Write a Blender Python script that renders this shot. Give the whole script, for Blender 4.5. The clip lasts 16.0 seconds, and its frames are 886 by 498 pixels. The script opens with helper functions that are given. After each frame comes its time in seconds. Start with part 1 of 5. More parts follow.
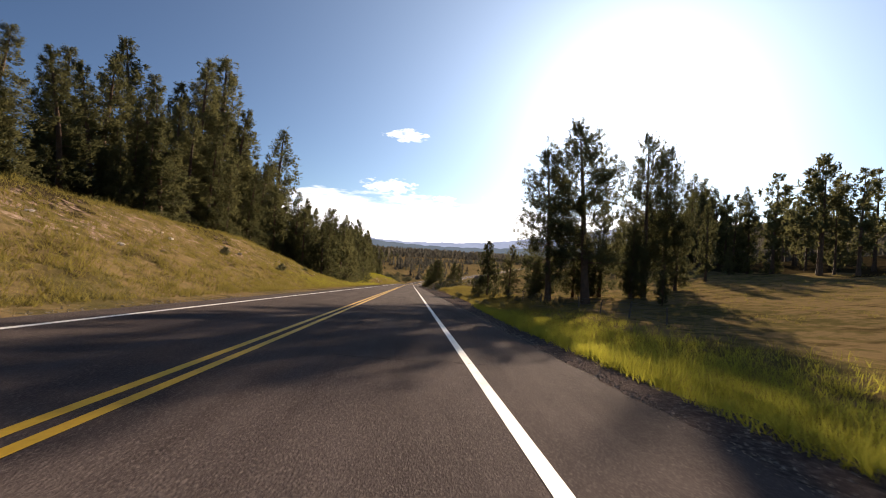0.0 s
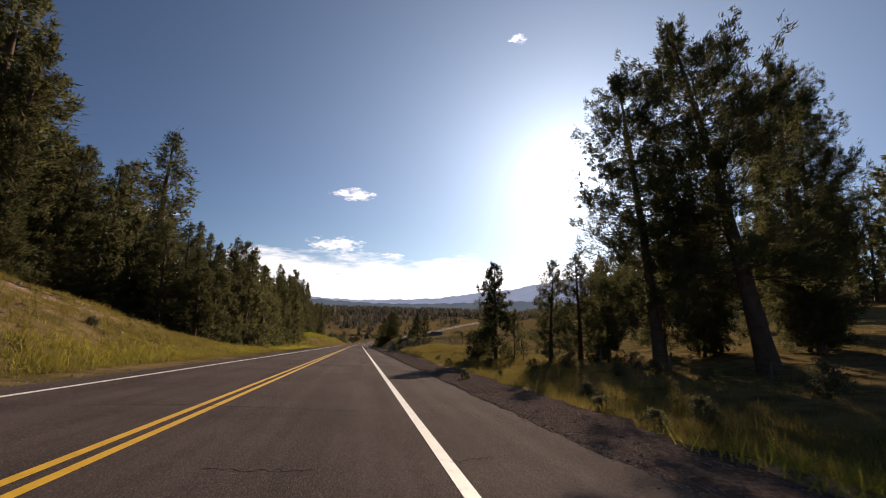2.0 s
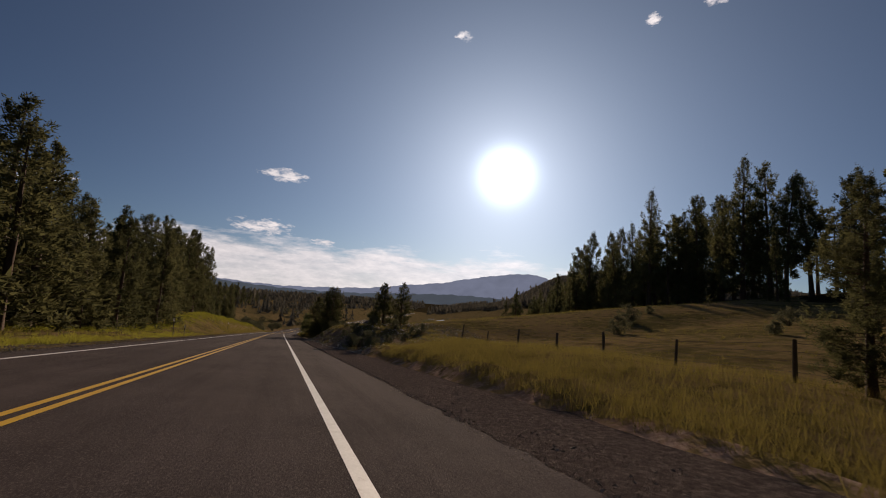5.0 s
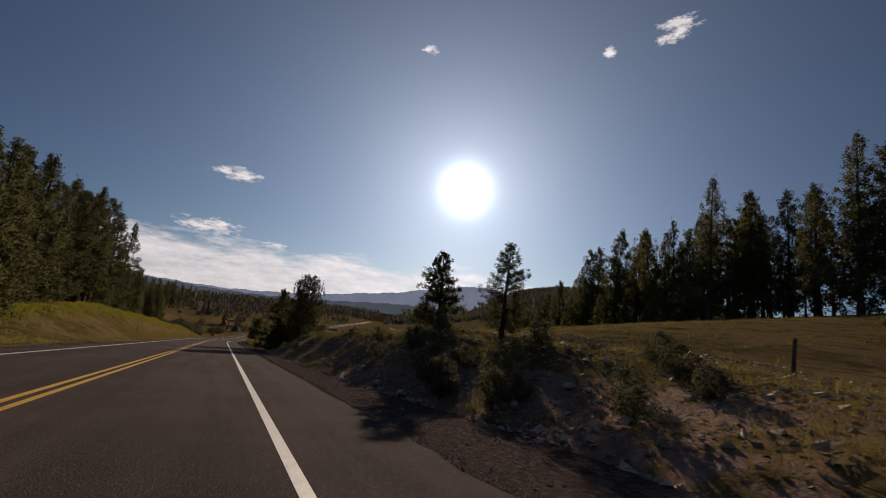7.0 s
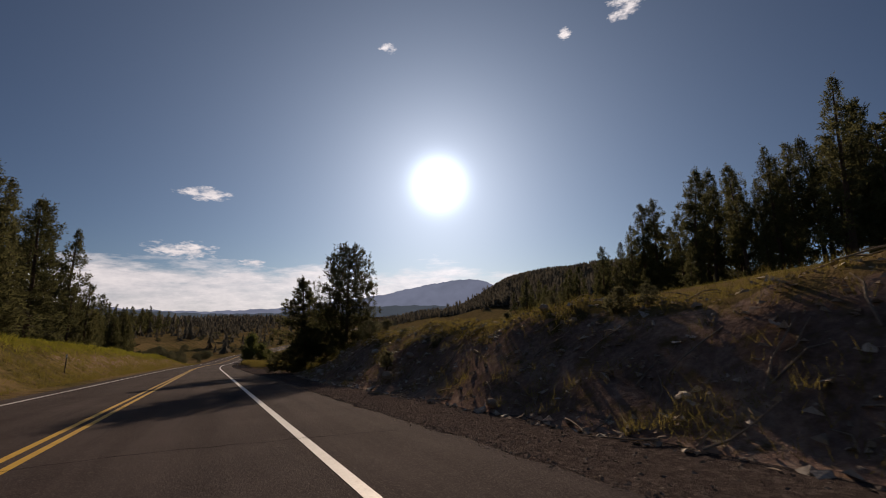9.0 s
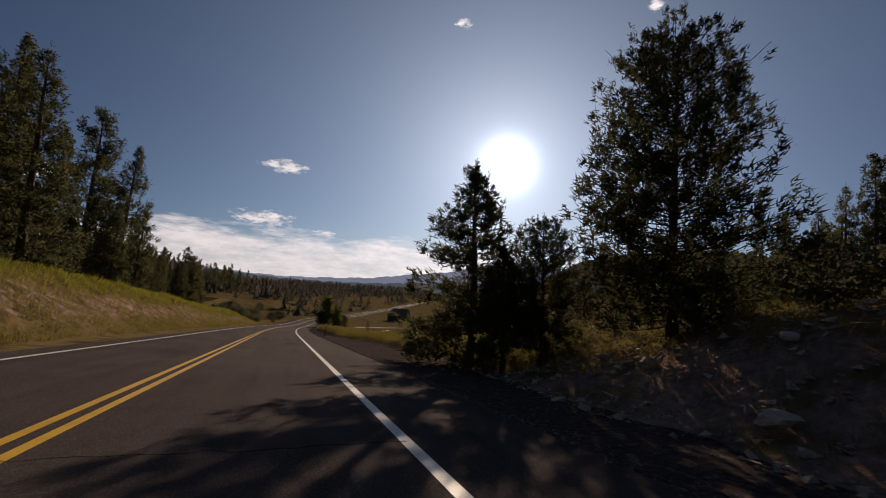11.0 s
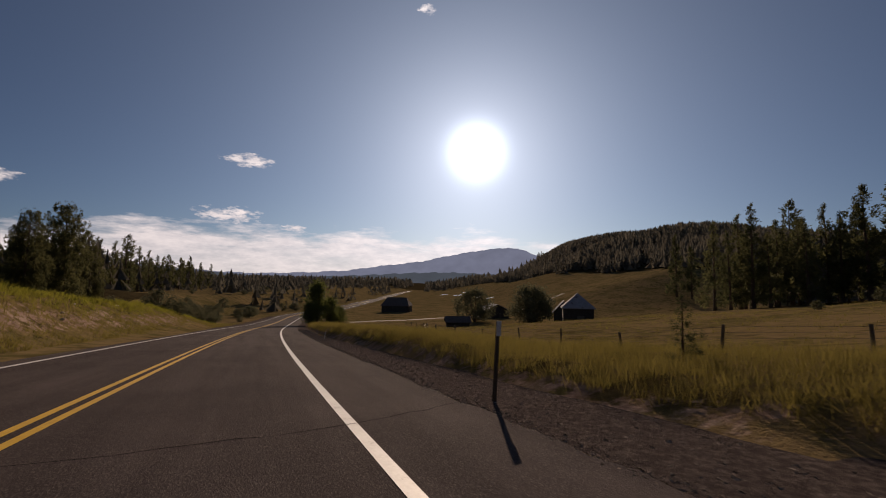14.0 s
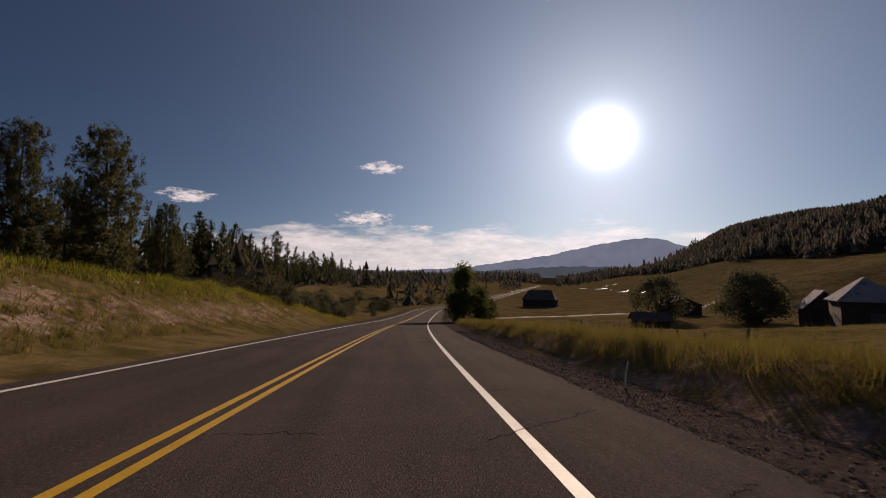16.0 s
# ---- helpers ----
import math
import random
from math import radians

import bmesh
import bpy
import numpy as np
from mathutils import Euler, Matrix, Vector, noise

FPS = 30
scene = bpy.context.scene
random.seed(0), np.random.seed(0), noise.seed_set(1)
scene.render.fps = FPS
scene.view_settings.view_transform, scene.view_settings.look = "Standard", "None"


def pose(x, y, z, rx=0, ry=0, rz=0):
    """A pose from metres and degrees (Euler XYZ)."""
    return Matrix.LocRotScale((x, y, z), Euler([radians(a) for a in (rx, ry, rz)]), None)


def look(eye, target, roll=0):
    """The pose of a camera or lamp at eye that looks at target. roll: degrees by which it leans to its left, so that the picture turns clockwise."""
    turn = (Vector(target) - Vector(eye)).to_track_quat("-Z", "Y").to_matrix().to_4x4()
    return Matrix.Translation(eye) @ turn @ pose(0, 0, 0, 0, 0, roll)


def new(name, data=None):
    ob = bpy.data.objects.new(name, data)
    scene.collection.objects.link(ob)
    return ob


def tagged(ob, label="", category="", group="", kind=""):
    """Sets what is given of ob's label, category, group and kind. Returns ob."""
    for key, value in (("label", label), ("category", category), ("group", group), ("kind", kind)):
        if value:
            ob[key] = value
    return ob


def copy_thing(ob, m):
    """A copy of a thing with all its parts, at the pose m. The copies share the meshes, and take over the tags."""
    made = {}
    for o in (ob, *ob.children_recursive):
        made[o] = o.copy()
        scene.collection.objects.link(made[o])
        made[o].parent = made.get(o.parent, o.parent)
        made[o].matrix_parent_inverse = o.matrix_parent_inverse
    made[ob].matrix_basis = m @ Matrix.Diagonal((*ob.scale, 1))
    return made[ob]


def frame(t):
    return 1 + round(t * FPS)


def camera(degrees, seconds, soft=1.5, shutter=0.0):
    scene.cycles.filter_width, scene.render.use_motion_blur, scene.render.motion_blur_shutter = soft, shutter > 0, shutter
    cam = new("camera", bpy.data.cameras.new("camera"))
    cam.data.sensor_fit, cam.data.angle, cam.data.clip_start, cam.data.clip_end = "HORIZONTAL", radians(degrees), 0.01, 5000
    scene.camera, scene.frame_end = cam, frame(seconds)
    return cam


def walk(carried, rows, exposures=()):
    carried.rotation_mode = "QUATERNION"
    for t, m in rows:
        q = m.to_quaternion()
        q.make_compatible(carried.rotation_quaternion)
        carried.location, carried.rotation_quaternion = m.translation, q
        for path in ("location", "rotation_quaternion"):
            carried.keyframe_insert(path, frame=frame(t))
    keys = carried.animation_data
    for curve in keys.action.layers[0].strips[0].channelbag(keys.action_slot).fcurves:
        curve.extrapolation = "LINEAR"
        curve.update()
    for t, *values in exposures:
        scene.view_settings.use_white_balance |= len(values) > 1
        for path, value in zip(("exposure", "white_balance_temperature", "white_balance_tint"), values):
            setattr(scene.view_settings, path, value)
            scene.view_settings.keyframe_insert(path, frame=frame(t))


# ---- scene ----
# A two-lane mountain highway running downhill between pine woods into a ranch valley.
cam = camera(93.3, 16.0, 1.0, 0.06)
PATH = [
    (0.0, -1.07, 0.11, 1.31, 90.15, -3.75, -4.08),
    (0.5, -1.22, 6.75, 0.73, 94.05, -3.32, -7.49),
    (1.0, -1.17, 13.14, 0.18, 97.84, -5.82, -9.38),
    (1.5, -1.04, 19.61, -0.32, 96.63, -3.21, -10.84),
    (2.0, -1.01, 26.05, -0.87, 98.16, -1.61, -10.94),
    (2.5, -0.95, 32.27, -1.33, 96.33, 1.70, -10.00),
    (3.0, -1.07, 38.12, -1.81, 97.07, 0.48, -11.83),
    (3.5, -1.02, 43.46, -2.33, 96.16, 1.13, -13.86),
    (6.0, -0.73, 74.59, -4.78, 99.08, -7.92, -25.94),
    (6.5, -0.84, 81.19, -5.30, 98.89, -6.64, -28.84),
    (7.0, -0.91, 87.77, -5.87, 99.59, -6.15, -26.94),
    (7.5, -1.01, 94.30, -6.43, 98.73, -4.71, -22.45),
    (8.0, -1.10, 99.87, -6.89, 99.50, -5.99, -24.35),
    (8.5, -1.26, 105.05, -7.25, 96.93, -3.52, -25.84),
    (9.0, -1.37, 111.11, -7.84, 99.10, 0.94, -28.48),
    (9.5, -1.39, 117.24, -8.41, 100.76, 0.75, -25.33),
    (10.0, -1.48, 123.36, -8.88, 98.98, -2.59, -19.75),
    (12.5, -1.16, 154.53, -11.31, 94.91, -5.95, -22.88),
    (13.0, -1.01, 161.05, -11.80, 94.57, -4.75, -24.84),
    (13.5, -1.04, 167.65, -12.38, 94.56, -0.92, -24.25),
    (14.0, -1.18, 174.57, -12.99, 94.83, -0.82, -23.76),
    (14.5, -1.34, 180.98, -13.48, 93.95, -0.70, -25.58),
    (15.0, -1.34, 187.26, -14.01, 94.58, -0.35, -22.93),
    (15.5, -1.26, 193.40, -14.53, 94.17, -1.06, -15.81),
    (16.0, -1.02, 199.12, -15.01, 94.09, -0.13, -6.80),
]
walk(cam, [(t, pose(x, y, z, rx, ry, rz)) for t, x, y, z, rx, ry, rz in PATH], [
    (0.0, 1.75, 7300, 18), (0.3, 1.48, 7100, 15), (0.8, 1.2, 6950, 14), (1.6, 1.15, 7050, 18), (2.4, 0.98, 7250, 22), (3.5, 0.6, 7250, 22),
    (6.0, 0.18, 7150, 21), (10.0, 0.25, 7250, 22), (12.5, 0.3, 7350, 23), (16.0, 0.2, 7500, 26)])

# ---- light ----
SUN_AZ, SUN_EL = 28.2, 17.9
sun_dir = Vector((math.sin(radians(SUN_AZ)) * math.cos(radians(SUN_EL)), math.cos(radians(SUN_AZ)) * math.cos(radians(SUN_EL)), math.sin(radians(SUN_EL))))


def make_world():
    """A clear evening sky with the glow round the low sun, small cumulus puffs and a bank of cloud along the horizon."""
    w = bpy.data.worlds.new("sky")
    scene.world = w
    w.use_nodes = True
    nt = w.node_tree
    nt.nodes.clear()
    N, L = nt.nodes.new, nt.links.new

    def calc(op, a, b=None, c=None, clamp=False):
        n = N("ShaderNodeMath")
        n.operation, n.use_clamp = op, clamp
        for i, v in enumerate((a, b, c)):
            if isinstance(v, (int, float)):
                n.inputs[i].default_value = v
            elif v is not None:
                L(v, n.inputs[i])
        return n.outputs[0]

    def noise_at(vec, scale, detail):
        n = N("ShaderNodeTexNoise")
        n.inputs["Scale"].default_value, n.inputs["Detail"].default_value, n.inputs["Roughness"].default_value = scale, detail, 0.62
        L(vec, n.inputs["Vector"])
        return n.outputs["Fac"]

    out, bg = N("ShaderNodeOutputWorld"), N("ShaderNodeBackground")
    sky = N("ShaderNodeTexSky")
    sky.sky_type, sky.sun_disc = "NISHITA", False
    sky.sun_elevation, sky.sun_rotation = radians(SUN_EL), radians(SUN_AZ)
    sky.altitude, sky.air_density, sky.dust_density, sky.ozone_density = 1200, 0.9, 0.25, 2.1
    way = N("ShaderNodeTexCoord").outputs["Generated"]
    sep = N("ShaderNodeSeparateXYZ")
    L(way, sep.inputs[0])
    x, y, z = sep.outputs
    az = calc("MULTIPLY", calc("ARCTAN2", x, y), 57.296)
    el = calc("MULTIPLY", calc("ARCSINE", z), 57.296)
    comb = N("ShaderNodeCombineXYZ")
    L(az, comb.inputs[0])
    L(calc("MULTIPLY", el, 2.6), comb.inputs[1])
    fluff = noise_at(comb.outputs[0], 0.55, 6.0)
    streak = N("ShaderNodeCombineXYZ")
    L(az, streak.inputs[0])
    L(calc("MULTIPLY", el, 4.5), streak.inputs[1])
    wide = noise_at(streak.outputs[0], 0.12, 7.0)
    rag = noise_at(comb.outputs[0], 1.5, 5.0)
    cover = None
    for a0, e0, wa, we in CLOUDS:
        da, de = calc("DIVIDE", calc("SUBTRACT", az, a0), wa), calc("DIVIDE", calc("SUBTRACT", el, e0), we)
        d = calc("ADD", calc("MULTIPLY", da, da), calc("MULTIPLY", de, de))
        lumps = calc("ADD", calc("MULTIPLY", fluff, 3.2), calc("MULTIPLY", rag, 1.5))
        m = calc("MULTIPLY", calc("SUBTRACT", calc("ADD", calc("SUBTRACT", 0.7, d), lumps), 2.4), 1.25, clamp=True)
        cover = m if cover is None else calc("MAXIMUM", cover, m)
    # a bank of cloud with a level, ragged top, thinner at both ends
    ends = calc("MULTIPLY", calc("MAXIMUM", calc("SUBTRACT", calc("ABSOLUTE", calc("SUBTRACT", az, 8.0)), 20.0), 0.0), 0.13)
    depth = calc("SUBTRACT", calc("SUBTRACT", 7.0, ends), el)
    bank = calc("MULTIPLY", calc("ADD", calc("MULTIPLY", depth, 0.62), calc("MULTIPLY", calc("SUBTRACT", wide, 0.5), 5.5)), 0.8, clamp=True)
    holes = calc("ADD", 0.4, calc("MULTIPLY", wide, 1.15), clamp=True)
    cover = calc("MAXIMUM", cover, calc("MULTIPLY", calc("MULTIPLY", bank, holes), 0.88))
    dot = calc("ADD", calc("ADD", calc("MULTIPLY", x, sun_dir.x), calc("MULTIPLY", y, sun_dir.y)), calc("MULTIPLY", z, sun_dir.z))
    ang = calc("MULTIPLY", calc("ARCCOSINE", calc("MINIMUM", dot, 0.99999)), 57.296)
    glow = calc("ADD", calc("MULTIPLY", calc("EXPONENT", calc("MULTIPLY", calc("POWER", calc("DIVIDE", ang, 2.7), 2.0), -1.0)), 36.0),
                calc("ADD", calc("MULTIPLY", calc("EXPONENT", calc("DIVIDE", ang, -7.0)), 8.0), calc("MULTIPLY", calc("EXPONENT", calc("DIVIDE", ang, -18.0)), 5.9)))
    mix = N("ShaderNodeMix")
    mix.data_type = "RGBA"
    L(cover, mix.inputs[0])
    # the clear sky is deepest at right angles to the sun
    fade = calc("EXPONENT", calc("MULTIPLY", calc("POWER", calc("DIVIDE", ang, 38.0), 2.0), -1.0))
    fade = calc("ADD", fade, calc("MULTIPLY", calc("DIVIDE", calc("SUBTRACT", ang, 78.0), 55.0, clamp=True), 1.1))
    deep = N("ShaderNodeMix")
    deep.data_type = "RGBA"
    L(fade, deep.inputs[0])
    deep.inputs[6].default_value, deep.inputs[7].default_value = (0.33, 0.45, 0.57, 1), (0.93, 1.0, 1.0, 1)
    blue = N("ShaderNodeMix")
    blue.data_type, blue.blend_type = "RGBA", "MULTIPLY"
    blue.inputs[0].default_value = 1.0
    L(sky.outputs[0], blue.inputs[6])
    L(deep.outputs[2], blue.inputs[7])
    L(blue.outputs[2], mix.inputs[6])
    lit = N("ShaderNodeMix")
    lit.data_type = "RGBA"
    L(calc("ADD", calc("MULTIPLY", fluff, 1.2), calc("MULTIPLY", calc("SUBTRACT", wide, 0.5), 1.6), clamp=True), lit.inputs[0])
    lit.inputs[6].default_value, lit.inputs[7].default_value = (7.4, 8.0, 9.0, 1), (14.5, 14.6, 14.8, 1)
    L(lit.outputs[2], mix.inputs[7])
    add = N("ShaderNodeMix")
    add.data_type, add.blend_type = "RGBA", "ADD"
    add.inputs[0].default_value = 1.0
    L(mix.outputs[2], add.inputs[6])
    tint = N("ShaderNodeVectorMath")
    tint.operation = "SCALE"
    tint.inputs[0].default_value = (0.78, 1.0, 1.2)
    L(glow, tint.inputs[3])
    L(tint.outputs[0], add.inputs[7])
    L(add.outputs[2], bg.inputs[0])
    bg.inputs[1].default_value = 0.046
    L(bg.outputs[0], out.inputs[0])


# azimuth, elevation and half sizes of the single clouds, in degrees
CLOUDS = [(-2.0, 14.9, 3.6, 1.0), (-3.6, 8.1, 4.6, 1.2), (21.0, 34.6, 1.5, 0.7), (46.9, 34.7, 1.1, 0.9), (55.5, 36.3, 3.0, 1.5), (54.0, 35.2, 1.6, 0.8), (3.8, 6.9, 2.0, 0.7), (-25.0, 9.6, 3.4, 1.1)]
make_world()
sun = new("sun", bpy.data.lights.new("sun", "SUN"))
sun.data.energy, sun.data.angle, sun.data.color = 3.2, radians(0.53), (1.0, 0.86, 0.66)
sun.matrix_world = look(sun_dir * 100, (0, 0, 0))


# ---- materials ----
def nodes_of(name):
    m = bpy.data.materials.new(name)
    m.use_nodes = True
    nt = m.node_tree
    return m, nt, nt.nodes["Principled BSDF"], nt.nodes.new, nt.links.new


def ramp(nt, stops, source):
    r = nt.nodes.new("ShaderNodeValToRGB")
    while len(r.color_ramp.elements) < len(stops):
        r.color_ramp.elements.new(0.5)
    for e, (p, c) in zip(r.color_ramp.elements, stops):
        e.position, e.color = p, (*c, 1)
    nt.links.new(source, r.inputs[0])
    return r.outputs[0]


def noise_tex(nt, scale, detail=4.0, rough=0.55, coords=None):
    n = nt.nodes.new("ShaderNodeTexNoise")
    n.inputs["Scale"].default_value, n.inputs["Detail"].default_value, n.inputs["Roughness"].default_value = scale, detail, rough
    if coords is not None:
        nt.links.new(coords, n.inputs["Vector"])
    return n.outputs["Fac"]


def mixed(nt, kind, fac, a, b):
    m = nt.nodes.new("ShaderNodeMix")
    m.data_type, m.blend_type = "RGBA", kind
    for i, v in ((0, fac), (6, a), (7, b)):
        if isinstance(v, (int, float)):
            m.inputs[i].default_value = v
        elif isinstance(v, tuple):
            m.inputs[i].default_value = (*v, 1)
        else:
            nt.links.new(v, m.inputs[i])
    return m.outputs[2]


def surface(name, stops, scale=1.0, rough=0.9, bump=0.0, bump_scale=30.0, spots=None, spec=0.3):
    """A rough natural surface: a large and a small noise through one colour ramp, and a fine bump."""
    m, nt, b, N, L = nodes_of(name)
    pos = N("ShaderNodeNewGeometry").outputs["Position"]
    large, small = noise_tex(nt, scale, 5.0, 0.6, pos), noise_tex(nt, scale * 9.0, 4.0, 0.6, pos)
    f = N("ShaderNodeMath")
    f.operation = "MULTIPLY_ADD"
    L(small, f.inputs[0])
    f.inputs[1].default_value = 0.5
    half = N("ShaderNodeMath")
    half.operation = "MULTIPLY"
    L(large, half.inputs[0])
    half.inputs[1].default_value = 0.5
    L(half.outputs[0], f.inputs[2])
    col = ramp(nt, stops, f.outputs[0])
    if spots:
        col = mixed(nt, "MIX", ramp(nt, [(spots[1], (0, 0, 0)), (spots[2], (1, 1, 1))], noise_tex(nt, spots[0], 3.0, 0.5, pos)), col, spots[3])
    L(col, b.inputs["Base Color"])
    b.inputs["Roughness"].default_value = rough
    b.inputs["Specular IOR Level"].default_value = spec
    if bump:
        bp = N("ShaderNodeBump")
        bp.inputs["Strength"].default_value, bp.inputs["Distance"].default_value = bump, 0.03
        L(noise_tex(nt, bump_scale, 4.0, 0.65, pos), bp.inputs["Height"])
        L(bp.outputs[0], b.inputs["Normal"])
    return m


def foliage(name, dark, light, through_light=0.3, spec=0.06, grain=0.9):
    """Needles and leaves: a colour that varies clump by clump, with light coming through."""
    m, nt, b, N, L = nodes_of(name)
    geo = N("ShaderNodeNewGeometry")
    info = N("ShaderNodeObjectInfo")
    add = N("ShaderNodeMath")
    add.operation = "MULTIPLY_ADD"
    L(info.outputs["Random"], add.inputs[0])
    add.inputs[1].default_value = 0.4
    sc = N("ShaderNodeMath")
    sc.operation = "MULTIPLY"
    L(noise_tex(nt, grain, 3.0, 0.6, geo.outputs["Position"]), sc.inputs[0])
    sc.inputs[1].default_value = 0.75
    L(sc.outputs[0], add.inputs[2])
    col = ramp(nt, [(0.15, dark), (0.85, light)], add.outputs[0])
    L(col, b.inputs["Base Color"])
    b.inputs["Roughness"].default_value = 0.8
    b.inputs["Specular IOR Level"].default_value = spec
    tr = N("ShaderNodeBsdfTranslucent")
    L(col, tr.inputs[0])
    mix = N("ShaderNodeMixShader")
    mix.inputs[0].default_value = through_light
    L(b.outputs[0], mix.inputs[1])
    L(tr.outputs[0], mix.inputs[2])
    L(mix.outputs[0], nt.nodes["Material Output"].inputs[0])
    return m


def asphalt_material():
    """Worn chip-seal: dark binder with pale stone grains, paler wheel tracks along the way and large faint patches."""
    m, nt, b, N, L = nodes_of("asphalt")
    pos = N("ShaderNodeNewGeometry").outputs["Position"]
    grain = noise_tex(nt, 55.0, 3.0, 0.7, pos)
    patch = noise_tex(nt, 0.35, 5.0, 0.6, pos)
    stretch = N("ShaderNodeMapping")
    stretch.inputs["Scale"].default_value = (1.6, 0.03, 1.0)
    L(pos, stretch.inputs["Vector"])
    track = noise_tex(nt, 1.0, 4.0, 0.6, stretch.outputs[0])
    base = mixed(nt, "MIX", ramp(nt, [(0.35, (0, 0, 0)), (0.65, (1, 1, 1))], track), (0.05, 0.04, 0.039), (0.073, 0.0595, 0.0575))
    base = mixed(nt, "MULTIPLY", 0.55, base, ramp(nt, [(0.3, (0.6, 0.6, 0.6)), (0.7, (1.3, 1.28, 1.25))], patch))
    base = mixed(nt, "MIX", ramp(nt, [(0.5, (0, 0, 0)), (0.64, (0.7, 0.7, 0.7))], grain), base, (0.148, 0.122, 0.115))
    L(base, b.inputs["Base Color"])
    b.inputs["Roughness"].default_value, b.inputs["Specular IOR Level"].default_value = 0.95, 0.02
    bp = N("ShaderNodeBump")
    bp.inputs["Strength"].default_value, bp.inputs["Distance"].default_value = 1.0, 0.014
    L(grain, bp.inputs["Height"])
    L(bp.outputs[0], b.inputs["Normal"])
    return m


def ground_material():
    """Dry grass, bare soil and needle litter, told apart by the mesh's own bare and litter values with ragged borders."""
    m, nt, b, N, L = nodes_of("ground")
    pos = N("ShaderNodeNewGeometry").outputs["Position"]

    def tone(scale, stops):
        f = mixed(nt, "MIX", 0.5, noise_tex(nt, scale, 5.0, 0.6, pos), noise_tex(nt, scale * 9, 4.0, 0.65, pos))
        return ramp(nt, stops, f)

    def border(name, scale, wide):
        a = N("ShaderNodeAttribute")
        a.attribute_name = name
        f = N("ShaderNodeMath")
        f.operation = "MULTIPLY_ADD"
        L(noise_tex(nt, scale, 5.0, 0.65, pos), f.inputs[0])
        f.inputs[1].default_value = wide
        L(a.outputs["Fac"], f.inputs[2])
        return ramp(nt, [(0.5 * wide + 0.38, (0, 0, 0)), (0.5 * wide + 0.62, (1, 1, 1))], f.outputs[0])

    grassy = tone(0.12, [(0.3, (0.06, 0.055, 0.022)), (0.44, (0.1, 0.081, 0.034)), (0.54, (0.18, 0.128, 0.064)), (0.68, (0.13, 0.09, 0.048))])
    grassy = mixed(nt, "MIX", ramp(nt, [(0.55, (0, 0, 0)), (0.66, (1, 1, 1))], noise_tex(nt, 0.5, 4.0, 0.6, pos)), grassy, (0.075, 0.056, 0.026))
    soil = tone(0.8, [(0.32, (0.105, 0.07, 0.056)), (0.5, (0.23, 0.155, 0.122)), (0.66, (0.37, 0.28, 0.22))])
    litter = tone(0.3, [(0.35, (0.018, 0.014, 0.008)), (0.65, (0.06, 0.046, 0.024))])
    col = mixed(nt, "MIX", border("litter", 0.35, 0.8), grassy, litter)
    col = mixed(nt, "MIX", border("bare", 1.6, 1.0), col, soil)
    L(col, b.inputs["Base Color"])
    b.inputs["Roughness"].default_value, b.inputs["Specular IOR Level"].default_value = 1.0, 0.0
    bp = N("ShaderNodeBump")
    bp.inputs["Strength"].default_value, bp.inputs["Distance"].default_value = 1.0, 0.08
    L(mixed(nt, "MIX", 0.4, noise_tex(nt, 2.2, 5.0, 0.7, pos), noise_tex(nt, 11.0, 4.0, 0.7, pos)), bp.inputs["Height"])
    L(bp.outputs[0], b.inputs["Normal"])
    return m


